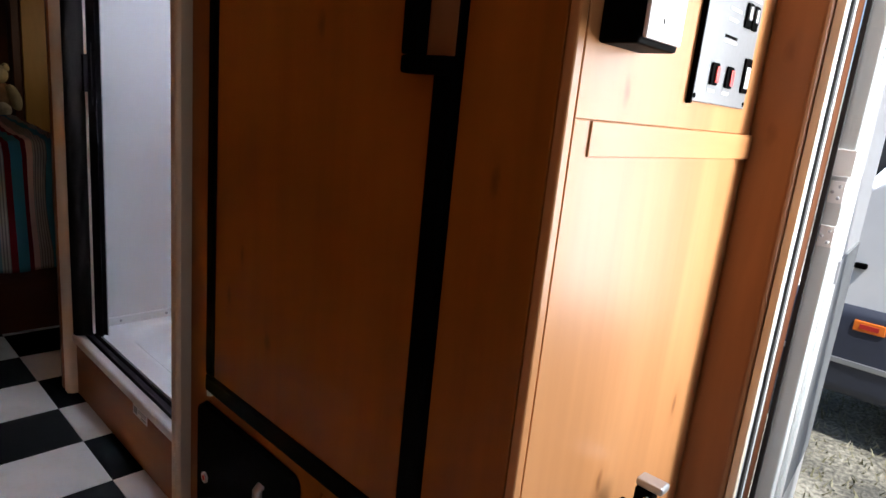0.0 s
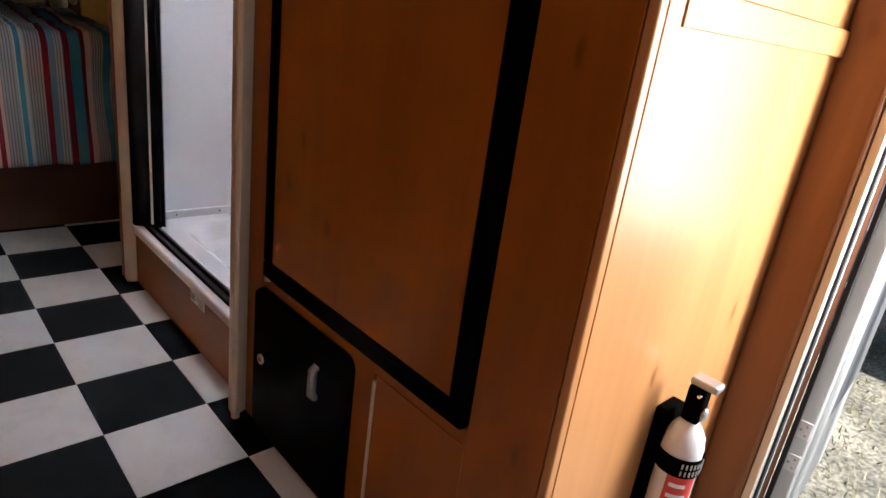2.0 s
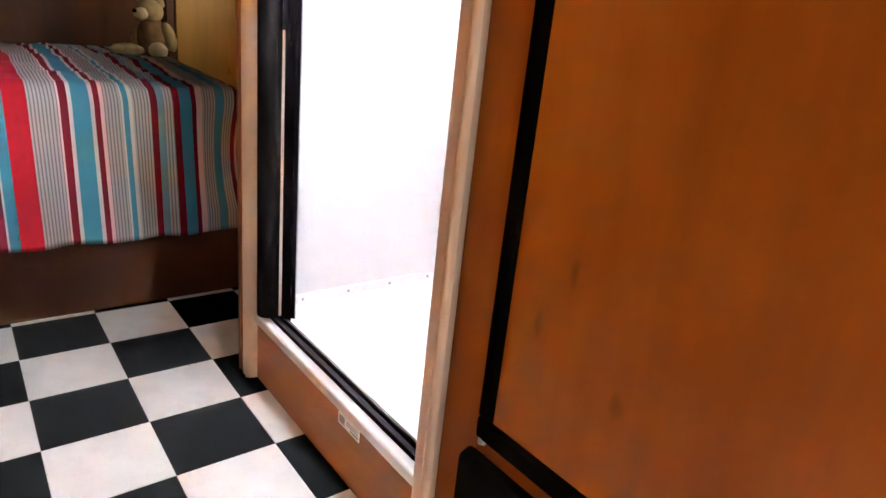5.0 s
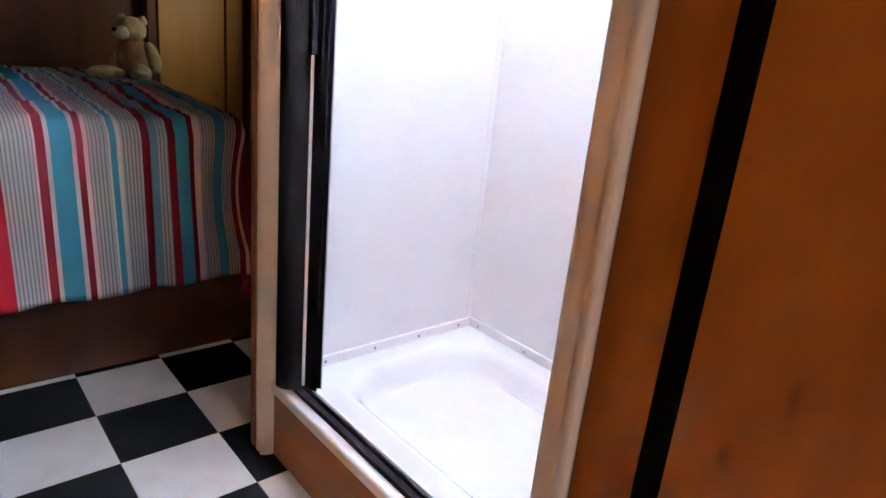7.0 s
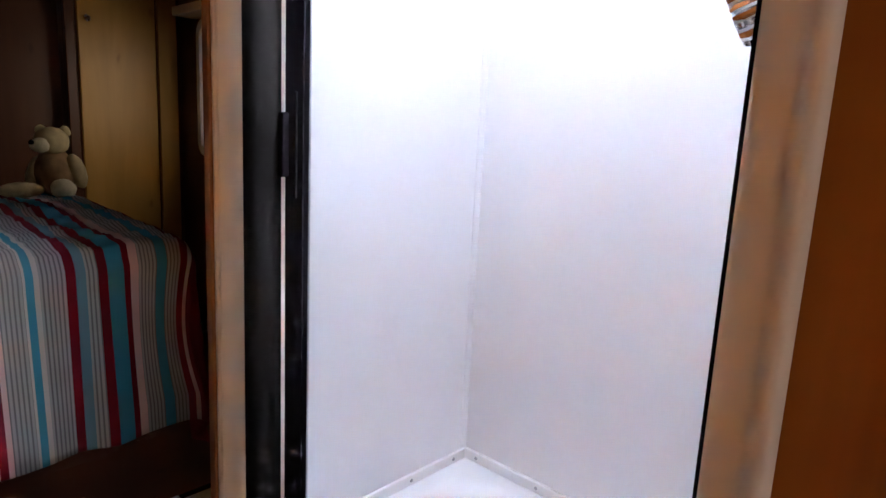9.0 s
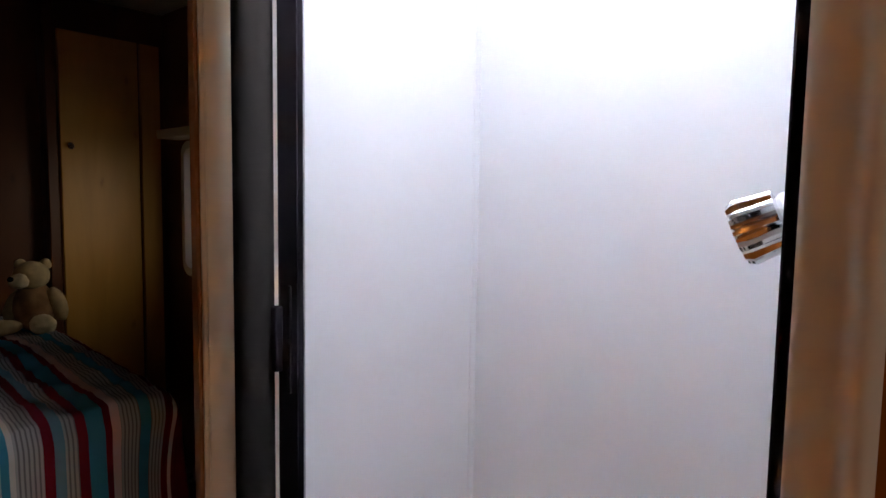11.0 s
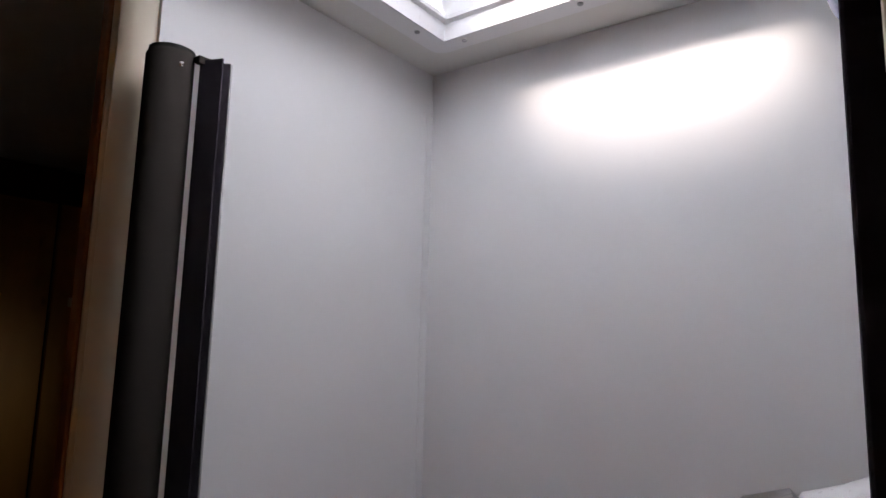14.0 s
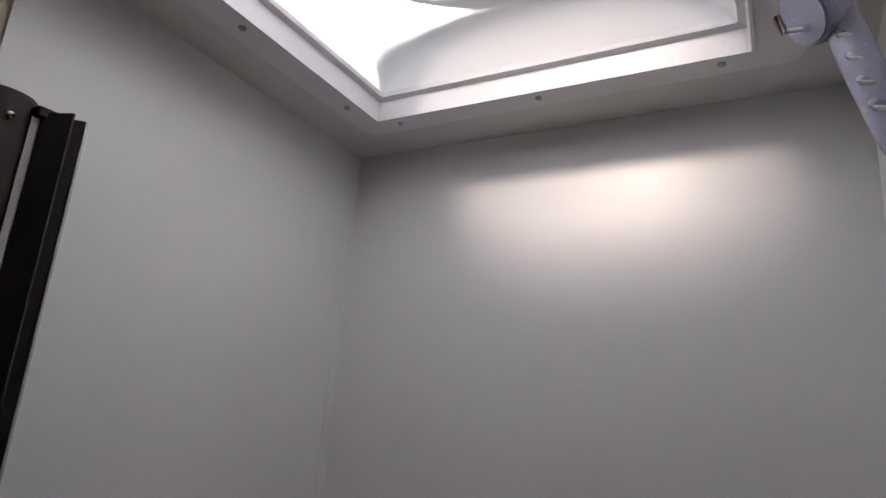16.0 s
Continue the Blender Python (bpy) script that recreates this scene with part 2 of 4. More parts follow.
OPAL = translucent("opal_acrylic", (0.94, 0.94, 0.94), 0.0025)
MILKY = translucent("milky_acrylic_skirt", (0.88, 0.88, 0.89), solid=0.8)


def clear(name, rough=0.02):
    m, nt, b = material(name, rough)
    b.inputs["Transmission Weight"].default_value, b.inputs["IOR"].default_value = 1.0, 1.22
    b.inputs["Base Color"].default_value = (0.97, 0.98, 0.98, 1)
    return m


PLASTICWRAP = clear("clear_plastic_wrap", 0.1)


def stripe_material():
    """Woven stripes across the bed: position along x in metres from the cloth's own origin, colour; constant between."""
    grey, cream, maroon, teal, red, pink, slate = ((0.28, 0.275, 0.26), (0.43, 0.39, 0.35), (0.11, 0.004, 0.010), (0.04, 0.185, 0.26),
                                                   (0.22, 0.005, 0.010), (0.50, 0.34, 0.30), (0.10, 0.19, 0.23))
    rows = [(-0.80, grey), (-0.512, maroon),
            (-0.488, cream), (-0.480, teal), (-0.454, cream), (-0.450, red), (-0.391, grey), (-0.318, pink), (-0.308, maroon),
            (-0.286, cream), (-0.277, teal), (-0.226, cream), (-0.219, maroon), (-0.199, pink), (-0.188, grey), (-0.142, cream),
            (-0.137, teal), (-0.117, cream), (-0.110, grey), (-0.052, maroon), (-0.030, slate), (-0.012, grey), (0.020, maroon),
            (0.042, teal), (0.078, maroon), (0.094, pink), (0.118, grey), (0.165, teal), (0.19, grey), (0.232, maroon), (0.252, pink), (0.268, maroon)]
    m, nt, b = material("striped_cotton_cover", 0.9)
    tc, sep = nt.nodes.new("ShaderNodeTexCoord"), nt.nodes.new("ShaderNodeSeparateXYZ")
    nt.links.new(tc.outputs["UV"], sep.inputs[0])
    mr = node(nt, "ShaderNodeMapRange", **{"From Min": -0.8, "From Max": 0.6})
    nt.links.new(sep.outputs[0], mr.inputs[0])
    r = ramp(nt, [((p + 0.8) / 1.4, c) for p, c in rows], "CONSTANT")
    nt.links.new(mr.outputs[0], r.inputs[0])
    for e, (_, c) in zip(r.color_ramp.elements, rows):   # the pinstripes run through the grey bands alone
        e.color[3] = 0.8 if c is grey else 0.0
    wave = nt.nodes.new("ShaderNodeTexWave")
    wave.inputs["Scale"].default_value = 32.0
    nt.links.new(tc.outputs["UV"], wave.inputs["Vector"])
    wr = ramp(nt, [(0.1, (0.30, 0.30, 0.31)), (0.55, (1, 1, 1))])
    b.inputs["Specular IOR Level"].default_value = 0.08
    nt.links.new(wave.outputs[0], wr.inputs[0])
    weave = node(nt, "ShaderNodeTexNoise", Scale=350.0, Detail=2.0)
    nt.links.new(tc.outputs["UV"], weave.inputs["Vector"])
    mix = nt.nodes.new("ShaderNodeMixRGB")
    mix.blend_type = "MULTIPLY"
    nt.links.new(r.outputs["Alpha"], mix.inputs[0])
    nt.links.new(r.outputs[0], mix.inputs[1]), nt.links.new(wr.outputs[0], mix.inputs[2])
    nt.links.new(mix.outputs[0], b.inputs["Base Color"])
    bump(nt, b, weave.outputs[0], 0.3, 0.001)
    return m


STRIPES = stripe_material()


# ---- building helpers ----
def base_of(ob):
    v = Vector((0, 0, 0))
    while ob:
        v += ob.location
        ob = ob.parent
    return v


def part(name, bm, mat, parent=None, label="", smooth=False):
    me = bpy.data.meshes.new(name)
    if parent:
        bm.transform(Matrix.Translation(-base_of(parent)))
    bm.normal_update()
    bm.to_mesh(me)
    bm.free()
    me.materials.append(mat)
    if smooth:
        me.shade_smooth()
        me.set_sharp_from_angle(angle=radians(38))
    ob = new(name, me)
    if parent:
        ob.parent = parent
    if label:
        ob["label"] = label
    return ob


def thing(name, at, label, category, group="", kind=""):
    ob = new(name)
    ob.location = at
    ob.empty_display_size = 0.05
    return tagged(ob, label, category, group, kind)


def box(x0, x1, y0, y1, z0, z1, bevel=0.0, seg=2, bm=None):
    bm2 = bmesh.new()
    bmesh.ops.create_cube(bm2, size=1, matrix=Matrix.LocRotScale(((x0 + x1) / 2, (y0 + y1) / 2, (z0 + z1) / 2), None, (abs(x1 - x0), abs(y1 - y0), abs(z1 - z0))))
    if bevel:
        bmesh.ops.bevel(bm2, geom=bm2.edges[:], offset=bevel, segments=seg, affect="EDGES", profile=0.5)
    return join(bm, bm2)


def join(bm, bm2):
    if bm is None:
        return bm2
    me = bpy.data.meshes.new("tmp")
    bm2.to_mesh(me)
    bm2.free()
    bm.from_mesh(me)
    bpy.data.meshes.remove(me)
    return bm


def tube(points, radius, seg=12, bm=None, caps=True):
    """A round bar along points; radius is one number or one for each point."""
    bm2 = bmesh.new()
    pts = [Vector(p) for p in points]
    rad = radius if isinstance(radius, (list, tuple)) else [radius] * len(pts)
    rings, up = [], None
    for i, p in enumerate(pts):
        d = (pts[min(i + 1, len(pts) - 1)] - pts[max(i - 1, 0)]).normalized()
        if up is None:
            up = d.orthogonal().normalized()
        up = (up - d * up.dot(d)).normalized()
        side = d.cross(up)
        rings.append([bm2.verts.new(p + rad[i] * (math.cos(a) * up + math.sin(a) * side)) for a in [k * math.tau / seg for k in range(seg)]])
    for a, b in zip(rings, rings[1:]):
        for k in range(seg):
            bm2.faces.new((a[k], a[(k + 1) % seg], b[(k + 1) % seg], b[k]))
    if caps:
        bm2.faces.new(rings[0][::-1])
        bm2.faces.new(rings[-1])
    bmesh.ops.recalc_face_normals(bm2, faces=bm2.faces[:])
    return join(bm, bm2)


def extrude(outline, z0, z1, bm=None):
    """An upright profile: outline of (x, y) run from z0 to z1."""
    bm2 = bmesh.new()
    lo, hi = [bm2.verts.new((x, y, z0)) for x, y in outline], [bm2.verts.new((x, y, z1)) for x, y in outline]
    n = len(outline)
    for k in range(n):
        bm2.faces.new((lo[k], lo[(k + 1) % n], hi[(k + 1) % n], hi[k]))
    bm2.faces.new(lo[::-1])
    bm2.faces.new(hi)
    bmesh.ops.recalc_face_normals(bm2, faces=bm2.faces[:])
    return join(bm, bm2)


def ball(at, size, turn=(0, 0, 0), bm=None, seg=20):
    bm2 = bmesh.new()
    bmesh.ops.create_uvsphere(bm2, u_segments=seg, v_segments=seg // 2 + 2, radius=1,
                              matrix=Matrix.LocRotScale(at, Euler([radians(a) for a in turn]), size))
    return join(bm, bm2)


def round_rect(w, h, r, n=5):
    """Outline of a rounded rectangle about the origin."""
    out = []
    for cx, cy, a0 in ((w / 2 - r, h / 2 - r, 0), (-w / 2 + r, h / 2 - r, 90), (-w / 2 + r, -h / 2 + r, 180), (w / 2 - r, -h / 2 + r, 270)):
        out += [(cx + r * math.cos(radians(a0 + 90 * k / n)), cy + r * math.sin(radians(a0 + 90 * k / n))) for k in range(n + 1)]
    return out


def structure(name, bm, mat, label, category, smooth=False):
    return tagged(part(name, bm, mat, smooth=smooth), label, category, kind="structure")


# ---- plan ----
CEIL_Z = 2.09
FRONT = 0.072                 # face of fridge cabinet and shower front
OUT0, OUT1 = 0.775, 0.815     # outer wall towards the entry side
SH_Y0, SH_Y1 = -0.797, 0.075  # shower inside, along the aisle
SH_X1 = 0.762                 # shower back wall
PANEL_Y = -1.752              # side of the fridge cabinet, by the entry
LEFT_X = -1.50
REAR_Y, END_Y = 1.90, -4.30

# outer wall with the entry door's and the bedroom window's openings
DO0, DO1, DZ0, DZ1 = -2.45, -1.862, 0.0, 1.92
WY0, WY1, WZ0, WZ1 = 1.00, 1.60, 1.03, 1.50
bm = box(OUT0, OUT1, END_Y, DO0, -0.05, CEIL_Z)
box(OUT0, OUT1, DO0, DO1, DZ1, CEIL_Z, bm=bm)
box(OUT0, OUT1, DO1, WY0, -0.05, CEIL_Z, bm=bm)
box(OUT0, OUT1, WY0, WY1, -0.05, WZ0, bm=bm)
box(OUT0, OUT1, WY0, WY1, WZ1, CEIL_Z, bm=bm)
box(OUT0, OUT1, WY1, REAR_Y + 0.04, -0.05, CEIL_Z, bm=bm)
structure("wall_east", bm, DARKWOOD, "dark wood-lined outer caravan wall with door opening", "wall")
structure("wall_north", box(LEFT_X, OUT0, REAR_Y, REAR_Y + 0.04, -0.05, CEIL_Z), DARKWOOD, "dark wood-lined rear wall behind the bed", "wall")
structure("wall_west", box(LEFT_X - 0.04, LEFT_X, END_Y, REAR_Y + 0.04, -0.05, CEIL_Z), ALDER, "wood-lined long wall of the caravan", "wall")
RW = (-1.35, -0.15, 1.05, 1.65)
bm = box(LEFT_X, RW[0], END_Y - 0.04, END_Y, -0.05, CEIL_Z)
box(RW[1], OUT1, END_Y - 0.04, END_Y, -0.05, CEIL_Z, bm=bm)
box(RW[0], RW[1], END_Y - 0.04, END_Y, -0.05, RW[2], bm=bm)
box(RW[0], RW[1], END_Y - 0.04, END_Y, RW[3], CEIL_Z, bm=bm)
structure("wall_south", bm, ALDER, "wood-lined end wall with a window", "wall")
floor = structure("floor", box(LEFT_X, OUT1, END_Y, REAR_Y, -0.05, -0.003), SEAM, "black and white checked vinyl floor", "floor")
HX0, HX1, HY0, HY1 = 0.03, 0.612, -0.658, -0.068
bm = box(LEFT_X, OUT1, END_Y, HY0, CEIL_Z, CEIL_Z + 0.05)
box(LEFT_X, OUT1, HY1, REAR_Y, CEIL_Z, CEIL_Z + 0.05, bm=bm)
box(LEFT_X, HX0, HY0, HY1, CEIL_Z, CEIL_Z + 0.05, bm=bm)
box(HX1, OUT1, HY0, HY1, CEIL_Z, CEIL_Z + 0.05, bm=bm)
structure("ceiling", bm, CEIL, "plain off-white caravan ceiling", "ceiling")

# aisle partition opposite the shower, with its pale edge trim
structure("wall_aisle", box(-0.70, -0.637, -0.50, 0.45, 0, CEIL_Z), ALDER, "wood partition beside the aisle", "wall")
structure("baseboard", box(-0.636, -0.622, -0.50, 0.45, 0.0, 0.075, 0.003), CREAM, "cream skirting along the partition", "skirting")

# shower cell: three liner walls, wood on the bedroom side
structure("wall_shower_back", box(SH_X1, OUT0 - 0.001, SH_Y0, SH_Y1, 0, CEIL_Z), LINER, "smooth white shower liner on the back wall", "shower wall")
structure("wall_shower_far", box(0.10, OUT0 - 0.001, SH_Y1, SH_Y1 + 0.035, 0, CEIL_Z), LINER, "smooth white shower liner on the far wall", "shower wall")
structure("wall_shower_near", box(0.10, OUT0 - 0.001, SH_Y0 - 0.03, SH_Y0, 0, CEIL_Z), LINER, "smooth white shower liner beside the fridge", "shower wall")
structure("wall_bedroom", box(0.10, OUT0 - 0.001, SH_Y1 + 0.036, SH_Y1 + 0.085, 0, CEIL_Z), BROWN, "brown wood bedroom side of the shower wall", "wall")
bm = box(SH_X1 - 0.022, SH_X1 + 0.001, SH_Y1 - 0.002, SH_Y1 + 0.001, 0.26, CEIL_Z - 0.06, 0.001, 1)
structure("trim_corner", bm, LINER, "white corner bead of the shower liner", "trim")


def moulding(name, y_in, y_out, x0, x1, mat, label):
    """A rounded, grooved upright post between y_in (the opening) and y_out."""
    s = 1 if y_out > y_in else -1
    w = abs(y_out - y_in)
    prof = [(0.0, 0.0), (-0.25, 0.01), (-0.62, 0.06), (-0.86, 0.17), (-1.0, 0.34), (-0.96, 0.45), (-0.80, 0.52), (-0.80, 0.56), (-0.92, 0.62),
            (-0.98, 0.72), (-0.94, 0.88), (-0.78, 0.98), (-0.4, 1.0), (0.0, 1.0)]
    return structure(name, extrude([(x1 + a * (x1 - x0), y_in + s * b * w) for a, b in prof], 0.0, CEIL_Z), mat, label, "door post", True)


moulding("trim_post_far", 0.082, 0.134, 0.052, 0.10, CREAM, "rounded cream post at the shower opening")
# tan edging, given a deeper brown for the post's side in shade
structure("trim_post_edge", box(0.0525, 0.10, 0.1345, 0.161, 0, CEIL_Z, 0.005, 3), BROWN, "tan wooden edging beside the cream post, browned for its shaded side", "trim")
NEAR_POST = [(0.095, -0.797), (0.048, -0.792), (0.042, -0.793), (0.038, -0.798), (0.036, -0.810), (0.036, -0.818), (0.0355, -0.825), (0.034, -0.829), (0.030, -0.832), (0.0275, -0.839),
             (0.028, -0.844), (0.031, -0.849), (0.037, -0.852), (0.046, -0.849), (0.053, -0.832), (0.0712, -0.8252), (0.095, -0.8252)]
structure("trim_post_near", extrude(NEAR_POST, 0.0, CEIL_Z), CREAM, "rounded cream post between shower and fridge", "door post", True)

# ---- shower front: plinth, sill, track ----
structure("trim_plinth", box(0.083, 0.10, SH_Y0, 0.082, 0, 0.195), PLINTH, "brown wood plinth under the shower sill", "plinth")
structure("trim_sill", box(0.068, 0.135, SH_Y0, 0.081, 0.196, 0.229, 0.008, 3), WHITEFRAME, "white moulded shower sill", "sill")


def shower_tray():
    t = thing("shower_tray", (0.43, -0.36, 0.19), "glossy white acrylic shower tray with a rounded recess", "shower tray")
    bm = bmesh.new()
    x0, x1, y0, y1 = 0.137, SH_X1 - 0.001, SH_Y0 + 0.001, SH_Y1 - 0.001
    cx, cy, w, d = (x0 + x1) / 2, (y0 + y1) / 2, x1 - x0, y1 - y0
    rings = []
    for inset, z, r in ((0.0, 0.14, 0.004), (0.0, 0.232, 0.004), (0.050, 0.234, 0.08), (0.062, 0.2325, 0.12), (0.072, 0.226, 0.14), (0.083, 0.204, 0.15),
                        (0.093, 0.172, 0.15), (0.104, 0.156, 0.15), (0.130, 0.150, 0.13), (0.22, 0.148, 0.06), (0.29, 0.147, 0.012)):
        rings.append([bm.verts.new((cx + x, cy + y, z)) for x, y in round_rect(w - 2 * inset, d - 2 * inset, r, 8)])
    for a, b in zip(rings, rings[1:]):
        for k in range(len(a)):
            bm.faces.new((a[k], a[(k + 1) % len(a)], b[(k + 1) % len(a)], b[k]))
    bm.faces.new(rings[-1])
    bmesh.ops.recalc_face_normals(bm, faces=bm.faces[:])
    part("basin", bm, TRAY, t, smooth=True)
    for name, b in (("back_upstand", box(SH_X1 - 0.011, SH_X1 - 0.0005, y0, y1, 0.232, 0.262, 0.002, 1)),
                    ("side_upstand", box(x0, SH_X1 - 0.012, SH_Y1 - 0.011, SH_Y1 - 0.0005, 0.232, 0.262, 0.002, 1))):
        part(name, b, LINER, t)
    for k in range(4):
        part("rivet", ball((SH_X1 - 0.011, SH_Y1 - 0.05 - 0.2 * k, 0.247), (0.003, 0.005, 0.005), seg=8), STEEL, t)
        part("rivet", ball((SH_X1 - 0.06 - 0.16 * k, SH_Y1 - 0.011, 0.247), (0.005, 0.003, 0.005), seg=8), STEEL, t)


shower_tray()


def shower_screen():
    """Roll-up shower screen: its upright cassette, the pull profile beside it and the floor track."""
    t = thing("retractable_shower_screen", (0.09, 0.02, 0.229), "bronze retractable shower screen rolled into its upright cassette", "shower screen")
    tx, ty, top = 0.092, 0.018, 1.864
    part("cassette", tube([(tx, ty, 0.245), (tx, ty, top - 0.004), (tx, ty, top)], [0.034, 0.034, 0.032], 32), BRONZE, t, smooth=True)
    part("end_cap", tube([(tx, ty, top), (tx, ty, top + 0.006)], 0.031, 32), BLACK, t, smooth=True)
    part("bracket", box(tx + 0.014, tx + 0.034, ty - 0.046, ty - 0.024, top - 0.016, top - 0.004, 0.002), BRONZE, t)
    part("screw", ball((tx - 0.004, ty - 0.034, top - 0.022), (0.004, 0.004, 0.004), seg=10), CHROME, t)
    part("rolled_screen", extrude([(0.106, -0.018), (0.1115, -0.0212), (0.115, -0.016), (0.110, -0.012)], 0.25, 1.853), WHITEPLASTIC, t, "pale edge of the rolled screen")
    pull = part("pull_profile", extrude([(0.1125, -0.0216), (0.1255, -0.054), (0.128, -0.053), (0.127, -0.030), (0.142, -0.047), (0.145, -0.045), (0.133, -0.012), (0.117, -0.012)],
                                        0.245, 1.855), DARKBRONZE, t, "dark bronze pull profile with two fins")
    # thin pale strip that paints the metal's shine along the fin
    part("fin_shine", box(0.1425, 0.1448, -0.0490, -0.0472, 0.245, 1.853), STEEL, pull)
    part("handle", box(0.098, 0.112, -0.034, -0.019, 1.035, 1.145, 0.003), DARKBRONZE, pull)
    part("grip", box(0.1135, 0.118, -0.050, -0.043, 1.00, 1.18, 0.002), BRONZE, pull)
    for x in (0.093, 0.117):
        part("track_rail", box(x, x + 0.006, SH_Y0 + 0.006, 0.07, 0.229, 0.243, 0.001, 1), BRONZE, t)
    part("track_bed", box(0.0995, 0.1165, SH_Y0 + 0.006, 0.07, 0.229, 0.232), DARKBRONZE, t)
    part("closing_jamb", box(0.0975, 0.134, SH_Y0 + 0.001, -0.770, 0.245, 1.864, 0.003), DARKBRONZE, t, "dark bronze closing jamb")


shower_screen()


def tag_plate():
    t = thing("rating_label", (0.083, -0.475, 0.165), "small white printed label stuck on the shower plinth", "label")
    part("plate", box(0.0815, 0.083, -0.53, -0.43, 0.150, 0.183, 0.0005, 1), WHITEPLASTIC, t)
    for y0, y1, z0, z1 in ((-0.525, -0.490, 0.156, 0.162), (-0.525, -0.470, 0.166, 0.169), (-0.525, -0.470, 0.173, 0.176), (-0.462, -0.436, 0.156, 0.178)):
        part("print_bar", box(0.0807, 0.0815, y0, y1, z0, z1), DARKSTEEL, t)


tag_plate()


def roof_hatch():
    t = thing("roof_hatch", (0.315, -0.37, CEIL_Z), "white roof hatch with an opal dome over the shower", "roof hatch")
    cx, cy = (HX0 + HX1) / 2, (HY0 + HY1) / 2
    w, d = HX1 - HX0, HY1 - HY0

    def ringed(levels, mat, name, label=""):
        bm = bmesh.new()
        rings = [[bm.verts.new((cx + x, cy + y, z)) for x, y in round_rect(w - 2 * i, d - 2 * i, r, 6)] for i, z, r in levels]
        for a, b in zip(rings, rings[1:]):
            for k in range(len(a)):
                bm.faces.new((a[k], a[(k + 1) % len(a)], b[(k + 1) % len(a)], b[k]))
        bmesh.ops.recalc_face_normals(bm, faces=bm.faces[:])
        return bm, rings
    bm, _ = ringed([(-0.062, CEIL_Z - 0.0005, 0.03), (-0.060, CEIL_Z - 0.004, 0.03), (-0.001, CEIL_Z - 0.005, 0.004)], WHITEPLASTIC, "flange")
    part("flange", bm, LINER, t, smooth=True)
    bm, _ = ringed([(-0.003, CEIL_Z - 0.005, 0.003), (-0.002, CEIL_Z - 0.014, 0.003), (0.002, CEIL_Z - 0.014, 0.003), (0.006, CEIL_Z + 0.020, 0.003),
                    (0.016, CEIL_Z + 0.023, 0.006), (0.018, CEIL_Z + 0.030, 0.006)], WHITEPLASTIC, "collar")
    part("collar", bm, WHITEPLASTIC, t)
    bm, _ = ringed([(0.016, CEIL_Z + 0.027, 0.006), (0.019, CEIL_Z + 0.050, 0.02), (0.024, CEIL_Z + 0.075, 0.06), (0.036, CEIL_Z + 0.098, 0.11), (0.056, CEIL_Z + 0.113, 0.15),
                    (0.078, CEIL_Z + 0.118, 0.16)], MILKY, "skirt")
    part("skirt", bm, MILKY, t, "milky skirt of the dome", smooth=True)
    bm, rings = ringed([(0.074, CEIL_Z + 0.119, 0.16), (0.10, CEIL_Z + 0.136, 0.14), (0.16, CEIL_Z + 0.150, 0.10), (0.25, CEIL_Z + 0.156, 0.03)], OPAL, "dome")
    bm.faces.new(rings[-1])
    part("dome", bm, OPAL, t, "opal dome glowing with daylight", smooth=True)
    for x, y in [(0.644, -0.097), (0.644, -0.352), (0.643, -0.617), (0.562, -0.038), (cx, -0.038), (0.58, HY0 - 0.035)]:
        part("screw", ball((x, y, CEIL_Z - 0.005), (0.006, 0.006, 0.004), seg=10), STEEL, t)


roof_hatch()


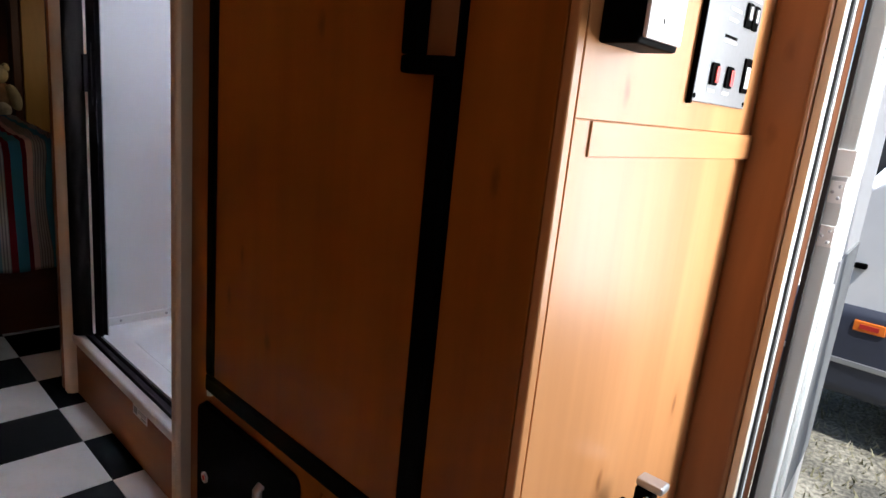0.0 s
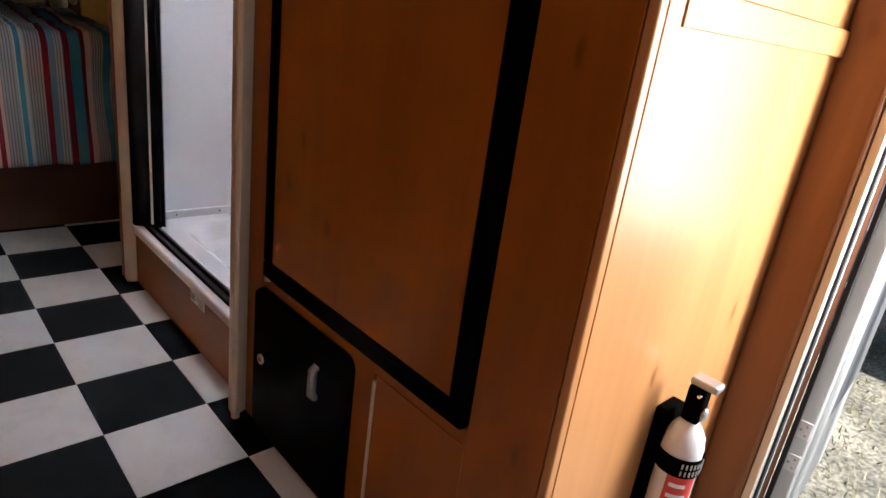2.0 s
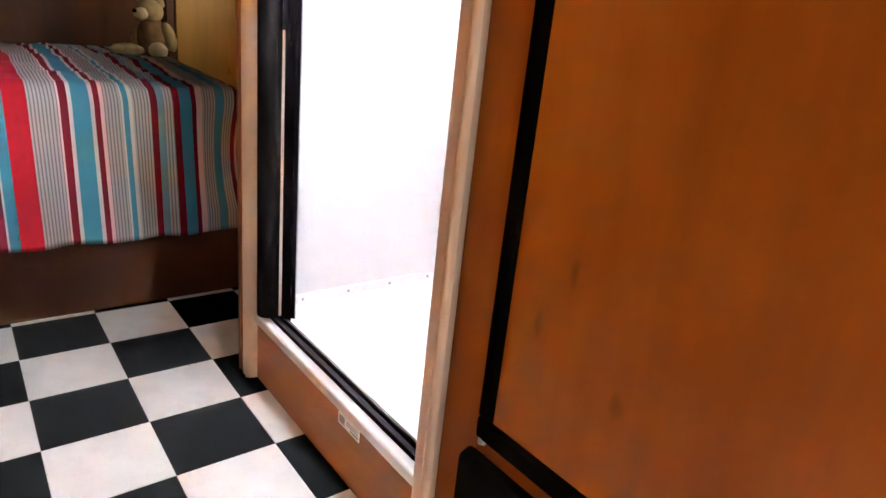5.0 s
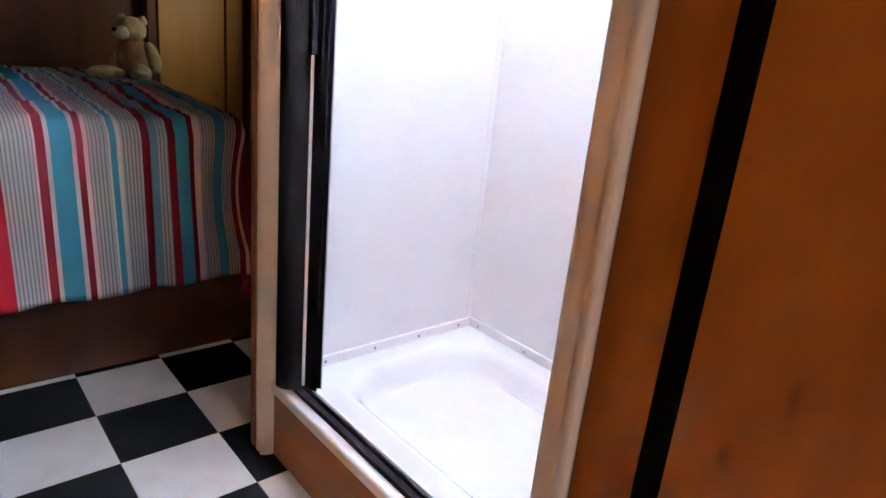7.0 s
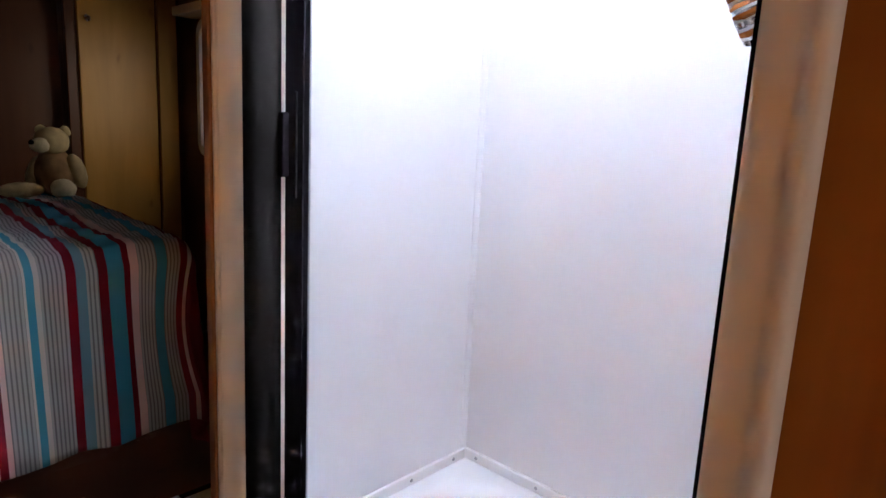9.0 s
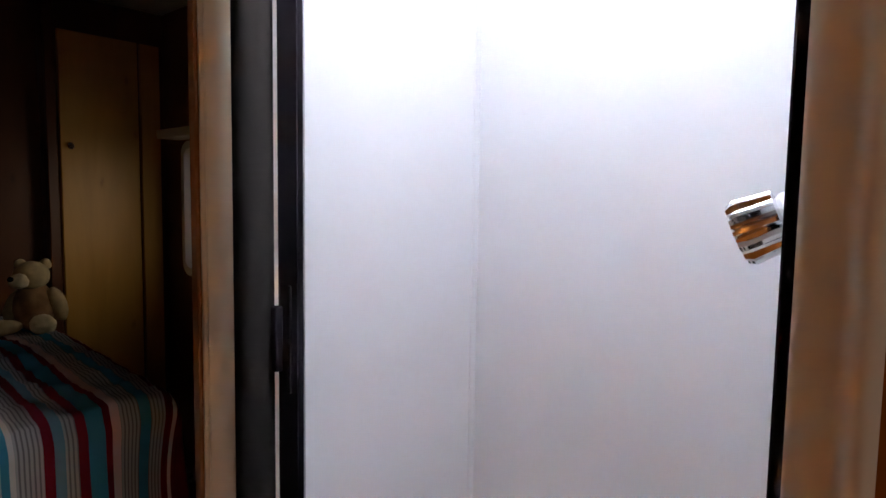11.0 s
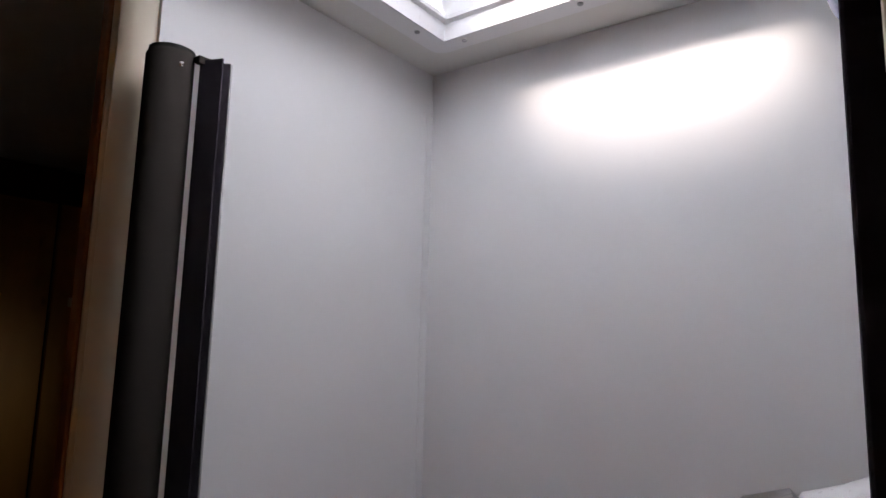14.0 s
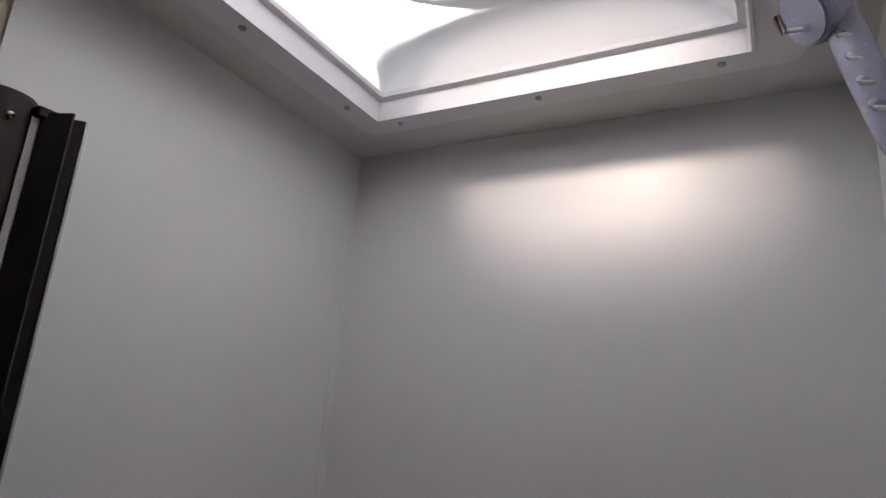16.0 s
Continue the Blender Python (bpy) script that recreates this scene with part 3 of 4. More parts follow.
def shower_tap():
    t = thing("shower_tap", (0.40, SH_Y0, 1.32), "white wall shower tap with a ribbed chrome knob", "tap")
    a, b = Vector((0.40, SH_Y0, 1.350)), Vector((0.375, -0.650, 1.282))
    d = (b - a)
    part("flange", tube([a, a + d * 0.06], 0.036, 24), WHITEPLASTIC, t, smooth=True)
    part("body", tube([a + d * 0.06, a + d * 0.35, a + d * 0.58, a + d * 0.64], [0.027, 0.027, 0.031, 0.024], 24), WHITEPLASTIC, t, smooth=True)
    bm = bmesh.new()
    n, rings = 48, []
    q = d.to_track_quat("Z", "Y").to_matrix()
    for s, r, rib in ((0.60, 0.022, 0), (0.63, 0.036, 0.05), (0.90, 0.040, 0.09), (0.96, 0.037, 0.05), (0.965, 0.030, 0), (0.93, 0.024, 0), (0.93, 0.002, 0)):
        rings.append([bm.verts.new(a + d * s + q @ Vector((math.cos(k * math.tau / n), math.sin(k * math.tau / n), 0)) * r * (1 + (rib if k % 4 < 2 else -rib))) for k in range(n)])
    for r0, r1 in zip(rings, rings[1:]):
        for k in range(n):
            bm.faces.new((r0[k], r0[(k + 1) % n], r1[(k + 1) % n], r1[k]))
    bm.faces.new(rings[-1])
    bmesh.ops.recalc_face_normals(bm, faces=bm.faces[:])
    part("knob", bm, CHROME, t, "ribbed chrome knob", smooth=True)
    c = a + d * 0.46
    part("outlet", tube([c, c + Vector((0, 0, -0.075))], [0.017, 0.014], 18), WHITEPLASTIC, t, smooth=True)
    c2 = c + Vector((0, 0, -0.075))
    pts = [c2, c2 + Vector((0, -0.012, -0.1)), c2 + Vector((0, -0.008, -0.22)), c2 + Vector((0.01, 0.004, -0.33)), c2 + Vector((0.06, -0.02, -0.45)),
           c2 + Vector((0.11, -0.035, -0.40)), c2 + Vector((0.12, -0.045, -0.2)), Vector((0.50, -0.77, 1.3)), Vector((0.46, -0.77, 1.6)), Vector((0.40, -0.783, 1.76))]
    fine = []
    for i in range(len(pts) - 1):
        p0, p1, p2, p3 = pts[max(i - 1, 0)], pts[i], pts[i + 1], pts[min(i + 2, len(pts) - 1)]
        for k in range(6):
            u = k / 6
            fine.append(0.5 * (2 * p1 + (p2 - p0) * u + (2 * p0 - 5 * p1 + 4 * p2 - p3) * u * u + (3 * p1 - p0 - 3 * p2 + p3) * u ** 3))
    fine.append(pts[-1])
    part("hose", tube(fine, 0.007, 10), WHITEPLASTIC, t, "white shower hose", smooth=True)
    return fine[-1]


shower_tap()


def hand_shower():
    t = thing("hand_shower", (0.405, -0.77, 1.80), "grey plastic hand shower with a ribbed handle in a wall clip", "shower head")
    lo, hi = Vector((0.40, -0.783, 1.76)), Vector((0.40, -0.726, 1.985))
    d = hi - lo
    h = part("handle", tube([lo, lo + d * 0.3, lo + d * 0.35, lo + d * 0.7, hi], [0.009, 0.012, 0.0145, 0.0165, 0.015], 18), GREYPLASTIC, t, smooth=True)
    for k in range(5):
        c = lo + d * (0.46 + 0.11 * k) + Vector((-0.0125, 0.004, 0))
        # dark balls paint the dents' shade, white ones the glint on their lower lips
        part("grip_dent_shade", ball(c + Vector((0.0005, 0, 0.004)), (0.0035, 0.010, 0.007), (20, 0, 0), seg=12), DENT_SHADE, h, "dark spot painting the shade in a thumb dent")
        part("grip_lip_glint", ball(c, (0.004, 0.009, 0.0028), (20, 0, 0), seg=10), WHITEPLASTIC, h)
    n = Vector((-0.35, 0.75, -0.55)).normalized()
    part("head", tube([hi - n * 0.012, hi + n * 0.002, hi + n * 0.022, hi + n * 0.030], [0.014, 0.024, 0.031, 0.030], 26), GREYPLASTIC, t, smooth=True)
    part("spray_plate", tube([hi + n * 0.030, hi + n * 0.033], 0.026, 26), GREYPLASTIC, t)
    part("wall_clip", box(0.388, 0.430, SH_Y0, -0.762, 1.772, 1.812, 0.006), GREYPLASTIC, t)
    part("lever", tube([hi + Vector((-0.01, 0.02, -0.03)), hi + Vector((-0.02, 0.04, -0.035)), hi + Vector((-0.022, 0.045, -0.02))], 0.004, 8), CHROME, t)


hand_shower()


# ---- fridge cabinet and fridge ----
def fridge_cabinet():
    t = thing("fridge_cabinet", (0.4, -1.3, 0), "tall alder-look cabinet housing the fridge", "cabinet")
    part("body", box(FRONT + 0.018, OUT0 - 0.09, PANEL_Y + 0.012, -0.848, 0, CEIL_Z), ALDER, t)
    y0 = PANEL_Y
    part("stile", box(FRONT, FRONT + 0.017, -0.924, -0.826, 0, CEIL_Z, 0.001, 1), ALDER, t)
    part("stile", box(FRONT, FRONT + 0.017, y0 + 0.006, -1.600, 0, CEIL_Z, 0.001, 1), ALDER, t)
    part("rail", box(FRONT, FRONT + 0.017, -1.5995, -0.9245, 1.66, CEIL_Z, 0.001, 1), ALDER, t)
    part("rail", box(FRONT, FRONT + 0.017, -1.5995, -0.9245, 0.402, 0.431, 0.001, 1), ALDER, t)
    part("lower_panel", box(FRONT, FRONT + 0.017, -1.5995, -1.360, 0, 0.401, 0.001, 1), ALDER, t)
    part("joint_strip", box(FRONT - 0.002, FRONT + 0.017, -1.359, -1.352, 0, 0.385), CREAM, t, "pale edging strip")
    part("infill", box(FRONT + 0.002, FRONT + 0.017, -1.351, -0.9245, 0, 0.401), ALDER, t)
    part("edge_strip", box(FRONT + 0.002, FRONT + 0.020, y0 - 0.009, y0 + 0.0055, 0, CEIL_Z, 0.003), ALDER2, t, "lighter rounded corner edging")
    return t


fridge_cabinet()


def fridge():
    t = thing("fridge", (0.06, -1.27, 0.435), "built-in fridge with a wood-panelled door and black frame", "fridge")
    z0, z1 = 0.433, 1.655
    y0, y1 = -1.597, -0.926
    part("frame_bottom", box(0.057, FRONT + 0.01, y0, y1, z0, z0 + 0.040, 0.006), BLACK, t)
    part("frame_top", box(0.057, FRONT + 0.01, y0, y1, z1 - 0.036, z1, 0.006), BLACK, t)
    part("frame_side", box(0.0575, FRONT + 0.01, y1 - 0.032, y1, z0 + 0.040, z1 - 0.036, 0.006), BLACK, t)
    part("frame_side", box(0.0575, FRONT + 0.01, y0, y0 + 0.038, z0 + 0.040, z1 - 0.036, 0.006), BLACK, t)
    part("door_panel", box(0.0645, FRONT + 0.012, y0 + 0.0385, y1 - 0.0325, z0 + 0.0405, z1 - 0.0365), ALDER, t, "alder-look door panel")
    part("hinge_pin", tube([(0.066, y1 - 0.012, z0 - 0.010), (0.066, y1 - 0.012, z0 + 0.004)], 0.008, 12), STEEL, t)
    hz0, hz1 = 1.140, 1.34
    h = part("handle", box(0.036, 0.0565, -1.549, -1.518, hz0 + 0.024, hz1 - 0.024, 0.003), BLACK, t, "black moulded pull handle")
    part("handle_foot", box(0.036, 0.0565, -1.6, -1.518, hz0, hz0 + 0.0235, 0.004), BLACK, h)
    part("handle_foot", box(0.036, 0.0565, -1.6, -1.518, hz1 - 0.0235, hz1, 0.004), BLACK, h)
    part("handle_recess", box(0.0550, 0.0565, -1.598, -1.5495, hz0 + 0.0245, hz1 - 0.0245), BROWN, h)


fridge()


def safe_box():
    t = thing("heater_unit", (0.06, -1.09, 0.0), "black rounded appliance panel with a round lock under the fridge", "appliance")
    bm = bmesh.new()
    pts = round_rect(0.40, 0.385, 0.025, 5)
    lo, hi = [bm.verts.new((0.0715, -1.094 + a, 0.205 + b)) for a, b in pts], [bm.verts.new((0.056, -1.094 + a * 0.985, 0.205 + b * 0.985)) for a, b in pts]
    for k in range(len(lo)):
        bm.faces.new((lo[k], lo[(k + 1) % len(lo)], hi[(k + 1) % len(lo)], hi[k]))
    bm.faces.new(hi), bm.faces.new(lo[::-1])
    bmesh.ops.recalc_face_normals(bm, faces=bm.faces[:])
    part("cover", bm, BLACK, t)
    lock = part("lock", tube([(0.0565, -0.938, 0.219), (0.052, -0.938, 0.219)], 0.013, 24), WHITEPLASTIC, t, "round lock with a red centre")
    part("lock_core", tube([(0.0522, -0.938, 0.219), (0.0505, -0.938, 0.219)], 0.006, 16), RED, lock)
    part("catch", tube([(0.0565, -1.182, 0.33), (0.046, -1.182, 0.322), (0.046, -1.182, 0.265), (0.0565, -1.182, 0.255)], 0.010, 12), STEEL, t, "worn grey catch", smooth=True)


safe_box()

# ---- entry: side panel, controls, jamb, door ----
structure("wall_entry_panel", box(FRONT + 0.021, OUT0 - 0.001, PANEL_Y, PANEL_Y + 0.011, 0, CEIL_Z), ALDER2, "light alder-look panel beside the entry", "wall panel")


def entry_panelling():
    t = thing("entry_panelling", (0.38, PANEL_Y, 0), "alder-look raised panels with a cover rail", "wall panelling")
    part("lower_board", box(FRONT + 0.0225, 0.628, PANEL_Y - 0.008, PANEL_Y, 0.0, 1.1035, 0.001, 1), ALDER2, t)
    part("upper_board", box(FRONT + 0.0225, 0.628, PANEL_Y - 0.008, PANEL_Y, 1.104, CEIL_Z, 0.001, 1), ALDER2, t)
    part("rail", box(0.130, 0.689, PANEL_Y - 0.0105, PANEL_Y, 1.060, 1.103, 0.0015), ALDER_X, t)


entry_panelling()
# the jamb's brown also holds the shade of its backlit face
structure("trim_jamb", box(0.690, OUT0, DO1 + 0.016, PANEL_Y - 0.0005, 0, CEIL_Z, 0.012, 4), BROWN, "brown wooden door jamb lining, its backlit shade put into the colour", "door jamb")
structure("trim_entry_edge", box(0.700, 0.715, DO1, DO1 + 0.0155, 0, DZ1, 0.002), CREAM, "cream edge strip of the entry door frame", "door frame")
structure("trim_entry_frame", box(0.7155, OUT1, DO1 + 0.001, DO1 + 0.0155, 0, DZ1, 0.002), ALU, "pale aluminium entry door frame", "door frame")
structure("trim_door_seal", box(0.727, 0.741, DO1 - 0.004, DO1 + 0.0005, 0, DZ1), RUBBER, "black rubber door seal", "seal")


def power_panel():
    t = thing("power_panel", (0.495, PANEL_Y - 0.008, 1.145), "brushed steel power control panel with red switches", "control panel")
    y = PANEL_Y - 0.008
    part("plate", box(0.385, 0.603, y - 0.006, y, 1.145, 1.335, 0.002), DARKSTEEL, t)
    part("edge_trim", box(0.381, 0.3845, y - 0.008, y, 1.141, 1.339), BLACK, t)
    for x in (0.435, 0.495):
        r = part("rocker", box(x, x + 0.026, y - 0.010, y - 0.0062, 1.172, 1.205, 0.002), BLACK, t, "red rocker switch")
        part("rocker_lens", box(x + 0.010, x + 0.023, y - 0.013, y - 0.0102, 1.176, 1.200, 0.002), RED, r)
        part("caption", box(x - 0.002, x + 0.026, y - 0.0068, y - 0.0062, 1.162, 1.166), WHITEPLASTIC, t)
    for x in (0.530, 0.560):
        s = part("socket", box(x, x + 0.024, y - 0.010, y - 0.0062, 1.268, 1.305, 0.003), BLACK, t)
        part("socket_face", box(x + 0.005, x + 0.018, y - 0.012, y - 0.0102, 1.280, 1.300, 0.002), STEEL, s)
    m = part("meter", box(0.566, 0.594, y - 0.009, y - 0.0062, 1.170, 1.225, 0.003), BLACK, t)
    part("meter_face", box(0.573, 0.590, y - 0.0105, y - 0.0092, 1.178, 1.212, 0.001), WHITEPLASTIC, m)
    for x0, x1, z in ((0.465, 0.515, 1.245), (0.465, 0.515, 1.238), (0.47, 0.512, 1.285), (0.47, 0.505, 1.270), (0.525, 0.59, 1.312)):
        part("caption", box(x0, x1, y - 0.0068, y - 0.0062, z, z + 0.004), WHITEPLASTIC if z != 1.245 else BLACK, t)
    for x, z in ((0.393, 1.153), (0.393, 1.327), (0.595, 1.153), (0.595, 1.327)):
        part("screw", ball((x, y - 0.006, z), (0.004, 0.002, 0.004), seg=8), BLACK, t)


power_panel()


def wall_box():
    t = thing("control_box", (0.16, PANEL_Y - 0.008, 1.19), "black wall box with a white hinged face", "control box")
    y = PANEL_Y - 0.008
    part("case", box(0.118, 0.218, y - 0.050, y, 1.190, 1.36, 0.004), BLACK, t)
    part("face", box(0.124, 0.212, y - 0.056, y - 0.0505, 1.197, 1.355, 0.002), WHITEPLASTIC, t, "white face plate")
    part("slot", box(0.160, 0.180, y - 0.0575, y - 0.0562, 1.216, 1.222), STEEL, t)


wall_box()


def extinguisher():
    x, y = 0.384, PANEL_Y - 0.058
    t = thing("fire_extinguisher", (x, y, 0.20), "small white fire extinguisher with a red label in a black bracket", "fire extinguisher")
    part("cylinder", tube([(x, y, 0.20), (x, y, 0.206), (x, y, 0.418), (x, y, 0.440), (x, y, 0.456), (x, y, 0.466)], [0.031, 0.035, 0.035, 0.031, 0.022, 0.012], 32), WHITEPLASTIC, t, smooth=True)

    def sleeve(a0, a1, z0, z1, r):
        """A sheet bent round the cylinder from angle a0 to a1."""
        bm = bmesh.new()
        rows = [[bm.verts.new((x + r * math.cos(radians(a)), y + r * math.sin(radians(a)), z)) for z in (z0, z1)] for a in np.linspace(a0, a1, 12)]
        for p, q in zip(rows, rows[1:]):
            bm.faces.new((p[0], q[0], q[1], p[1]))
        return bm
    part("red_label", sleeve(185, 268, 0.302, 0.374, 0.0356), RED, t, "red printed label", smooth=True)
    for k in range(2):
        part("print_bar", sleeve(195, 240 + 8 * k, 0.352 - 0.022 * k, 0.360 - 0.022 * k, 0.0360), WHITEPLASTIC, t)
    for k in range(3):
        part("print_bar", sleeve(200, 225 + 6 * k, 0.262 + 0.012 * k, 0.269 + 0.012 * k, 0.0360), DARKSTEEL, t)
    strap = part("strap", tube([(x, y, 0.374), (x, y, 0.410)], 0.0375, 32, caps=False), BLACK, t, "black ribbed plastic strap", smooth=True)
    for j in range(2):
        for k in range(8):
            a = radians(215 + 11 * k)
            part("strap_slot", box(x + 0.0378 * math.cos(a) - 0.0015, x + 0.0378 * math.cos(a) + 0.0015, y + 0.0378 * math.sin(a) - 0.001, y + 0.0378 * math.sin(a) + 0.001,
                                   0.379 + 0.014 * j, 0.388 + 0.014 * j), STEEL, strap)
    part("bracket", box(x - 0.030, x + 0.030, y + 0.026, PANEL_Y - 0.0082, 0.215, 0.475, 0.004), BLACK, t)
    v = part("valve", box(x - 0.015, x + 0.015, y - 0.016, y + 0.014, 0.467, 0.532, 0.005), BLACK, t)
    part("gauge", ball((x - 0.004, y - 0.020, 0.488), (0.011, 0.005, 0.013), seg=14), STEEL, v)
    part("lever", box(x - 0.015, x + 0.015, y - 0.032, y + 0.014, 0.534, 0.548, 0.004), STEEL, t, "pale metal squeeze lever")
    part("pin", tube([(x - 0.024, y - 0.010, 0.524), (x + 0.026, y - 0.010, 0.524)], 0.003, 8), CHROME, t)


extinguisher()


def entry_door():
    """Leaf swung out square to the wall."""
    t = thing("door_1", (OUT1, -1.85, 0), "white caravan entry door swung fully open outside", "door")
    y1, y0 = DO1 - 0.003, DO1 - 0.040
    x0, x1 = OUT1 + 0.014, 1.40
    part("edge_profile", box(x0, x0 + 0.030, y0, y1, -0.04, 1.88, 0.003), ALU, t, "pale aluminium door edge")
    part("edge_seal", box(OUT1 + 0.001, x0 - 0.0005, y1 - 0.008, y1 + 0.001, -0.04, 1.88), RUBBER, t)
    part("leaf", box(x0 + 0.031, x1, y0 + 0.002, y1, -0.04, 1.88, 0.003), WHITEPAINT, t)
    part("inner_rail", box(x0 + 0.07, x0 + 0.10, y0 - 0.006, y0 + 0.0015, -0.02, 1.86, 0.002), ALU, t)
    part("inner_rail", box(x0 + 0.125, x0 + 0.150, y0 - 0.006, y0 + 0.0015, -0.02, 1.86, 0.002), WHITEPAINT, t)
    part("fly_screen", box(x0 + 0.155, x1 - 0.030, y0 - 0.003, y0 + 0.0015, 0.27, 0.86), SCREEN, t, "grey fly screen panel")
    for z in (0.23, 0.93, 1.72):
        for dz in (0.0, 0.085):
            h = part("hinge", box(x0 - 0.004, x0 - 0.0005, y0 + 0.002, y1 - 0.009, z + dz - 0.021, z + dz + 0.021, 0.001, 1), WHITEPAINT, t, "hinge plate")
            for dy, ez in ((0.007, 0.011), (0.018, 0.0), (0.007, -0.011)):
                part("hinge_screw", ball((x0 - 0.0045, y0 + 0.004 + dy, z + dz + ez), (0.002, 0.0035, 0.0035), seg=8), STEEL, h)
    part("latch_block", box(x0 + 0.105, x0 + 0.122, y0 - 0.010, y0 + 0.0015, 0.82, 0.87, 0.002), STEEL, t)
    part("stay_bracket", box(x0 - 0.007, x0 - 0.0005, y0 - 0.004, y1 - 0.004, 1.045, 1.095, 0.002), WHITEPAINT, t)
    t.rotation_euler = (0, 0, radians(5))


entry_door()

# ---- bedroom ----
BED_TOP, BED_Y0, BED_X1 = 0.795, 0.66, 0.275


def bed():
    t = thing("bed", (-0.6, 1.3, 0), "raised bed on a brown wood panelled base, darkened as in the cover's shade", "bed")
    part("base_front", box(LEFT_X, 0.36, 0.775, 0.795, 0, 0.50), BEDWOOD_SHADED, t)
    part("base_side", box(0.34, 0.36, 0.7955, REAR_Y, 0, 0.50), BEDWOOD_SHADED, t)
    part("deck", box(LEFT_X, 0.36, 0.7955, REAR_Y, 0.501, 0.52), BEDWOOD_SHADED, t)
    part("mattress", box(LEFT_X + 0.01, BED_X1 - 0.03, BED_Y0 + 0.04, REAR_Y - 0.01, 0.521, BED_TOP - 0.015, 0.05, 4), MATTRESS, t)


bed()


def bed_cover():
    bm = bmesh.new()
    uv = bm.loops.layers.uv.new("cloth")
    na, nb = 110, 90
    a0, a1 = LEFT_X, BED_X1 + 0.50
    b0, b1 = BED_Y0 - 0.47, REAR_Y - 0.005
    grid = []
    rr = 0.055

    def fold(s):
        """Sheet distance past an edge turned into (run, drop), round the edge."""
        if s <= -rr:
            return s, 0.0
        q = (s + rr) / (rr * math.pi / 2)
        if q < 1:
            return -rr + rr * math.sin(q * math.pi / 2), rr * (1 - math.cos(q * math.pi / 2))
        return 0.0, rr + (s + rr - rr * math.pi / 2)
    for i in range(na + 1):
        row = []
        a = a0 + (a1 - a0) * i / na
        for j in range(nb + 1):
            b = b0 + (b1 - b0) * j / nb
            rx, dx = fold(a - BED_X1)
            ry, dy = fold(BED_Y0 - b)
            drop = max(dx, dy) + 0.22 * min(dx, dy)
            flare = 0.06 * max(0, dy - 0.08)
            w = noise.noise(Vector((a * 5, b * 4, 0.3))) * 0.012 + noise.noise(Vector((a * 16, b * 12, 2.1))) * 0.011 + abs(noise.noise(Vector((a * 9, b * 26, 4.4)))) * 0.016
            x, y, z = BED_X1 + rx + 0.05 * max(0, dx - 0.1), BED_Y0 - ry - flare, BED_TOP - drop
            if dy > 0.1:
                y -= 0.014 * math.sin(a * 26 + 1.5 * noise.noise(Vector((a * 6, 0, 0)))) * min(1, (dy - 0.1) * 3)
            if dx > 0.1:
                x += 0.016 * math.sin(b * 22) * min(1, (dx - 0.1) * 3)
            if drop < 0.02:
                z += 0.04 * min(1, (b - BED_Y0) / 0.6) + w
            if dy > 0.05 and dx > 0.05:
                x += 0.03 * min(dx, dy)
                y += 0.10 * min(dx, dy)
            near_end = min(1, max(0, (a - BED_X1 + 0.20) / 0.20))
            x -= 0.035 * near_end * math.sin(math.pi * min(1, dy / 0.42))
            row.append((bm.verts.new((x, y, max(z, 0.05))), a, b))
        grid.append(row)
    for i in range(na):
        for j in range(nb):
            q = (grid[i][j], grid[i + 1][j], grid[i + 1][j + 1], grid[i][j + 1])
            if min(q[0][1], q[1][1]) > BED_X1 + 0.1 and q[0][2] < BED_Y0 - 0.33:
                continue
            f = bm.faces.new([v[0] for v in q])
            for loop, v in zip(f.loops, q):
                loop[uv].uv = (v[1], v[2])
    bmesh.ops.delete(bm, geom=[v for v in bm.verts if not v.link_faces], context="VERTS")
    me = bpy.data.meshes.new("bedspread")
    bm.normal_update()
    bm.to_mesh(me)
    bm.free()
    me.materials.append(STRIPES)
    me.shade_smooth()
    ob = new("bedspread", me)
    sol = ob.modifiers.new("thickness", "SOLIDIFY")
    sol.thickness, sol.offset = 0.004, 1.0
    return tagged(ob, "striped grey, red and blue cotton bedspread draped over the bed", "bedspread")


bed_cover()


def wrap():
    bm = bmesh.new()
    n, rows = 70, 8
    g = []
    for i in range(n + 1):
        x = -1.0 + 1.2 * i / n
        low = 0.235 + 0.05 * noise.noise(Vector((x * 4, 0, 5)))
        g.append([bm.verts.new((x, 0.704 + 0.020 * noise.noise(Vector((x * 18, k * 0.6, 1))), 0.50 + (low - 0.50) * k / rows)) for k in range(rows + 1)])
    for i in range(n):
        for k in range(rows):
            bm.faces.new((g[i][k], g[i + 1][k], g[i + 1][k + 1], g[i][k + 1]))
    ob = part("plastic_wrap", bm, PLASTICWRAP, smooth=True)
    tagged(ob, "crinkled clear plastic wrap hanging below the bedspread", "plastic sheet")
    ob.visible_shadow = False


wrap()


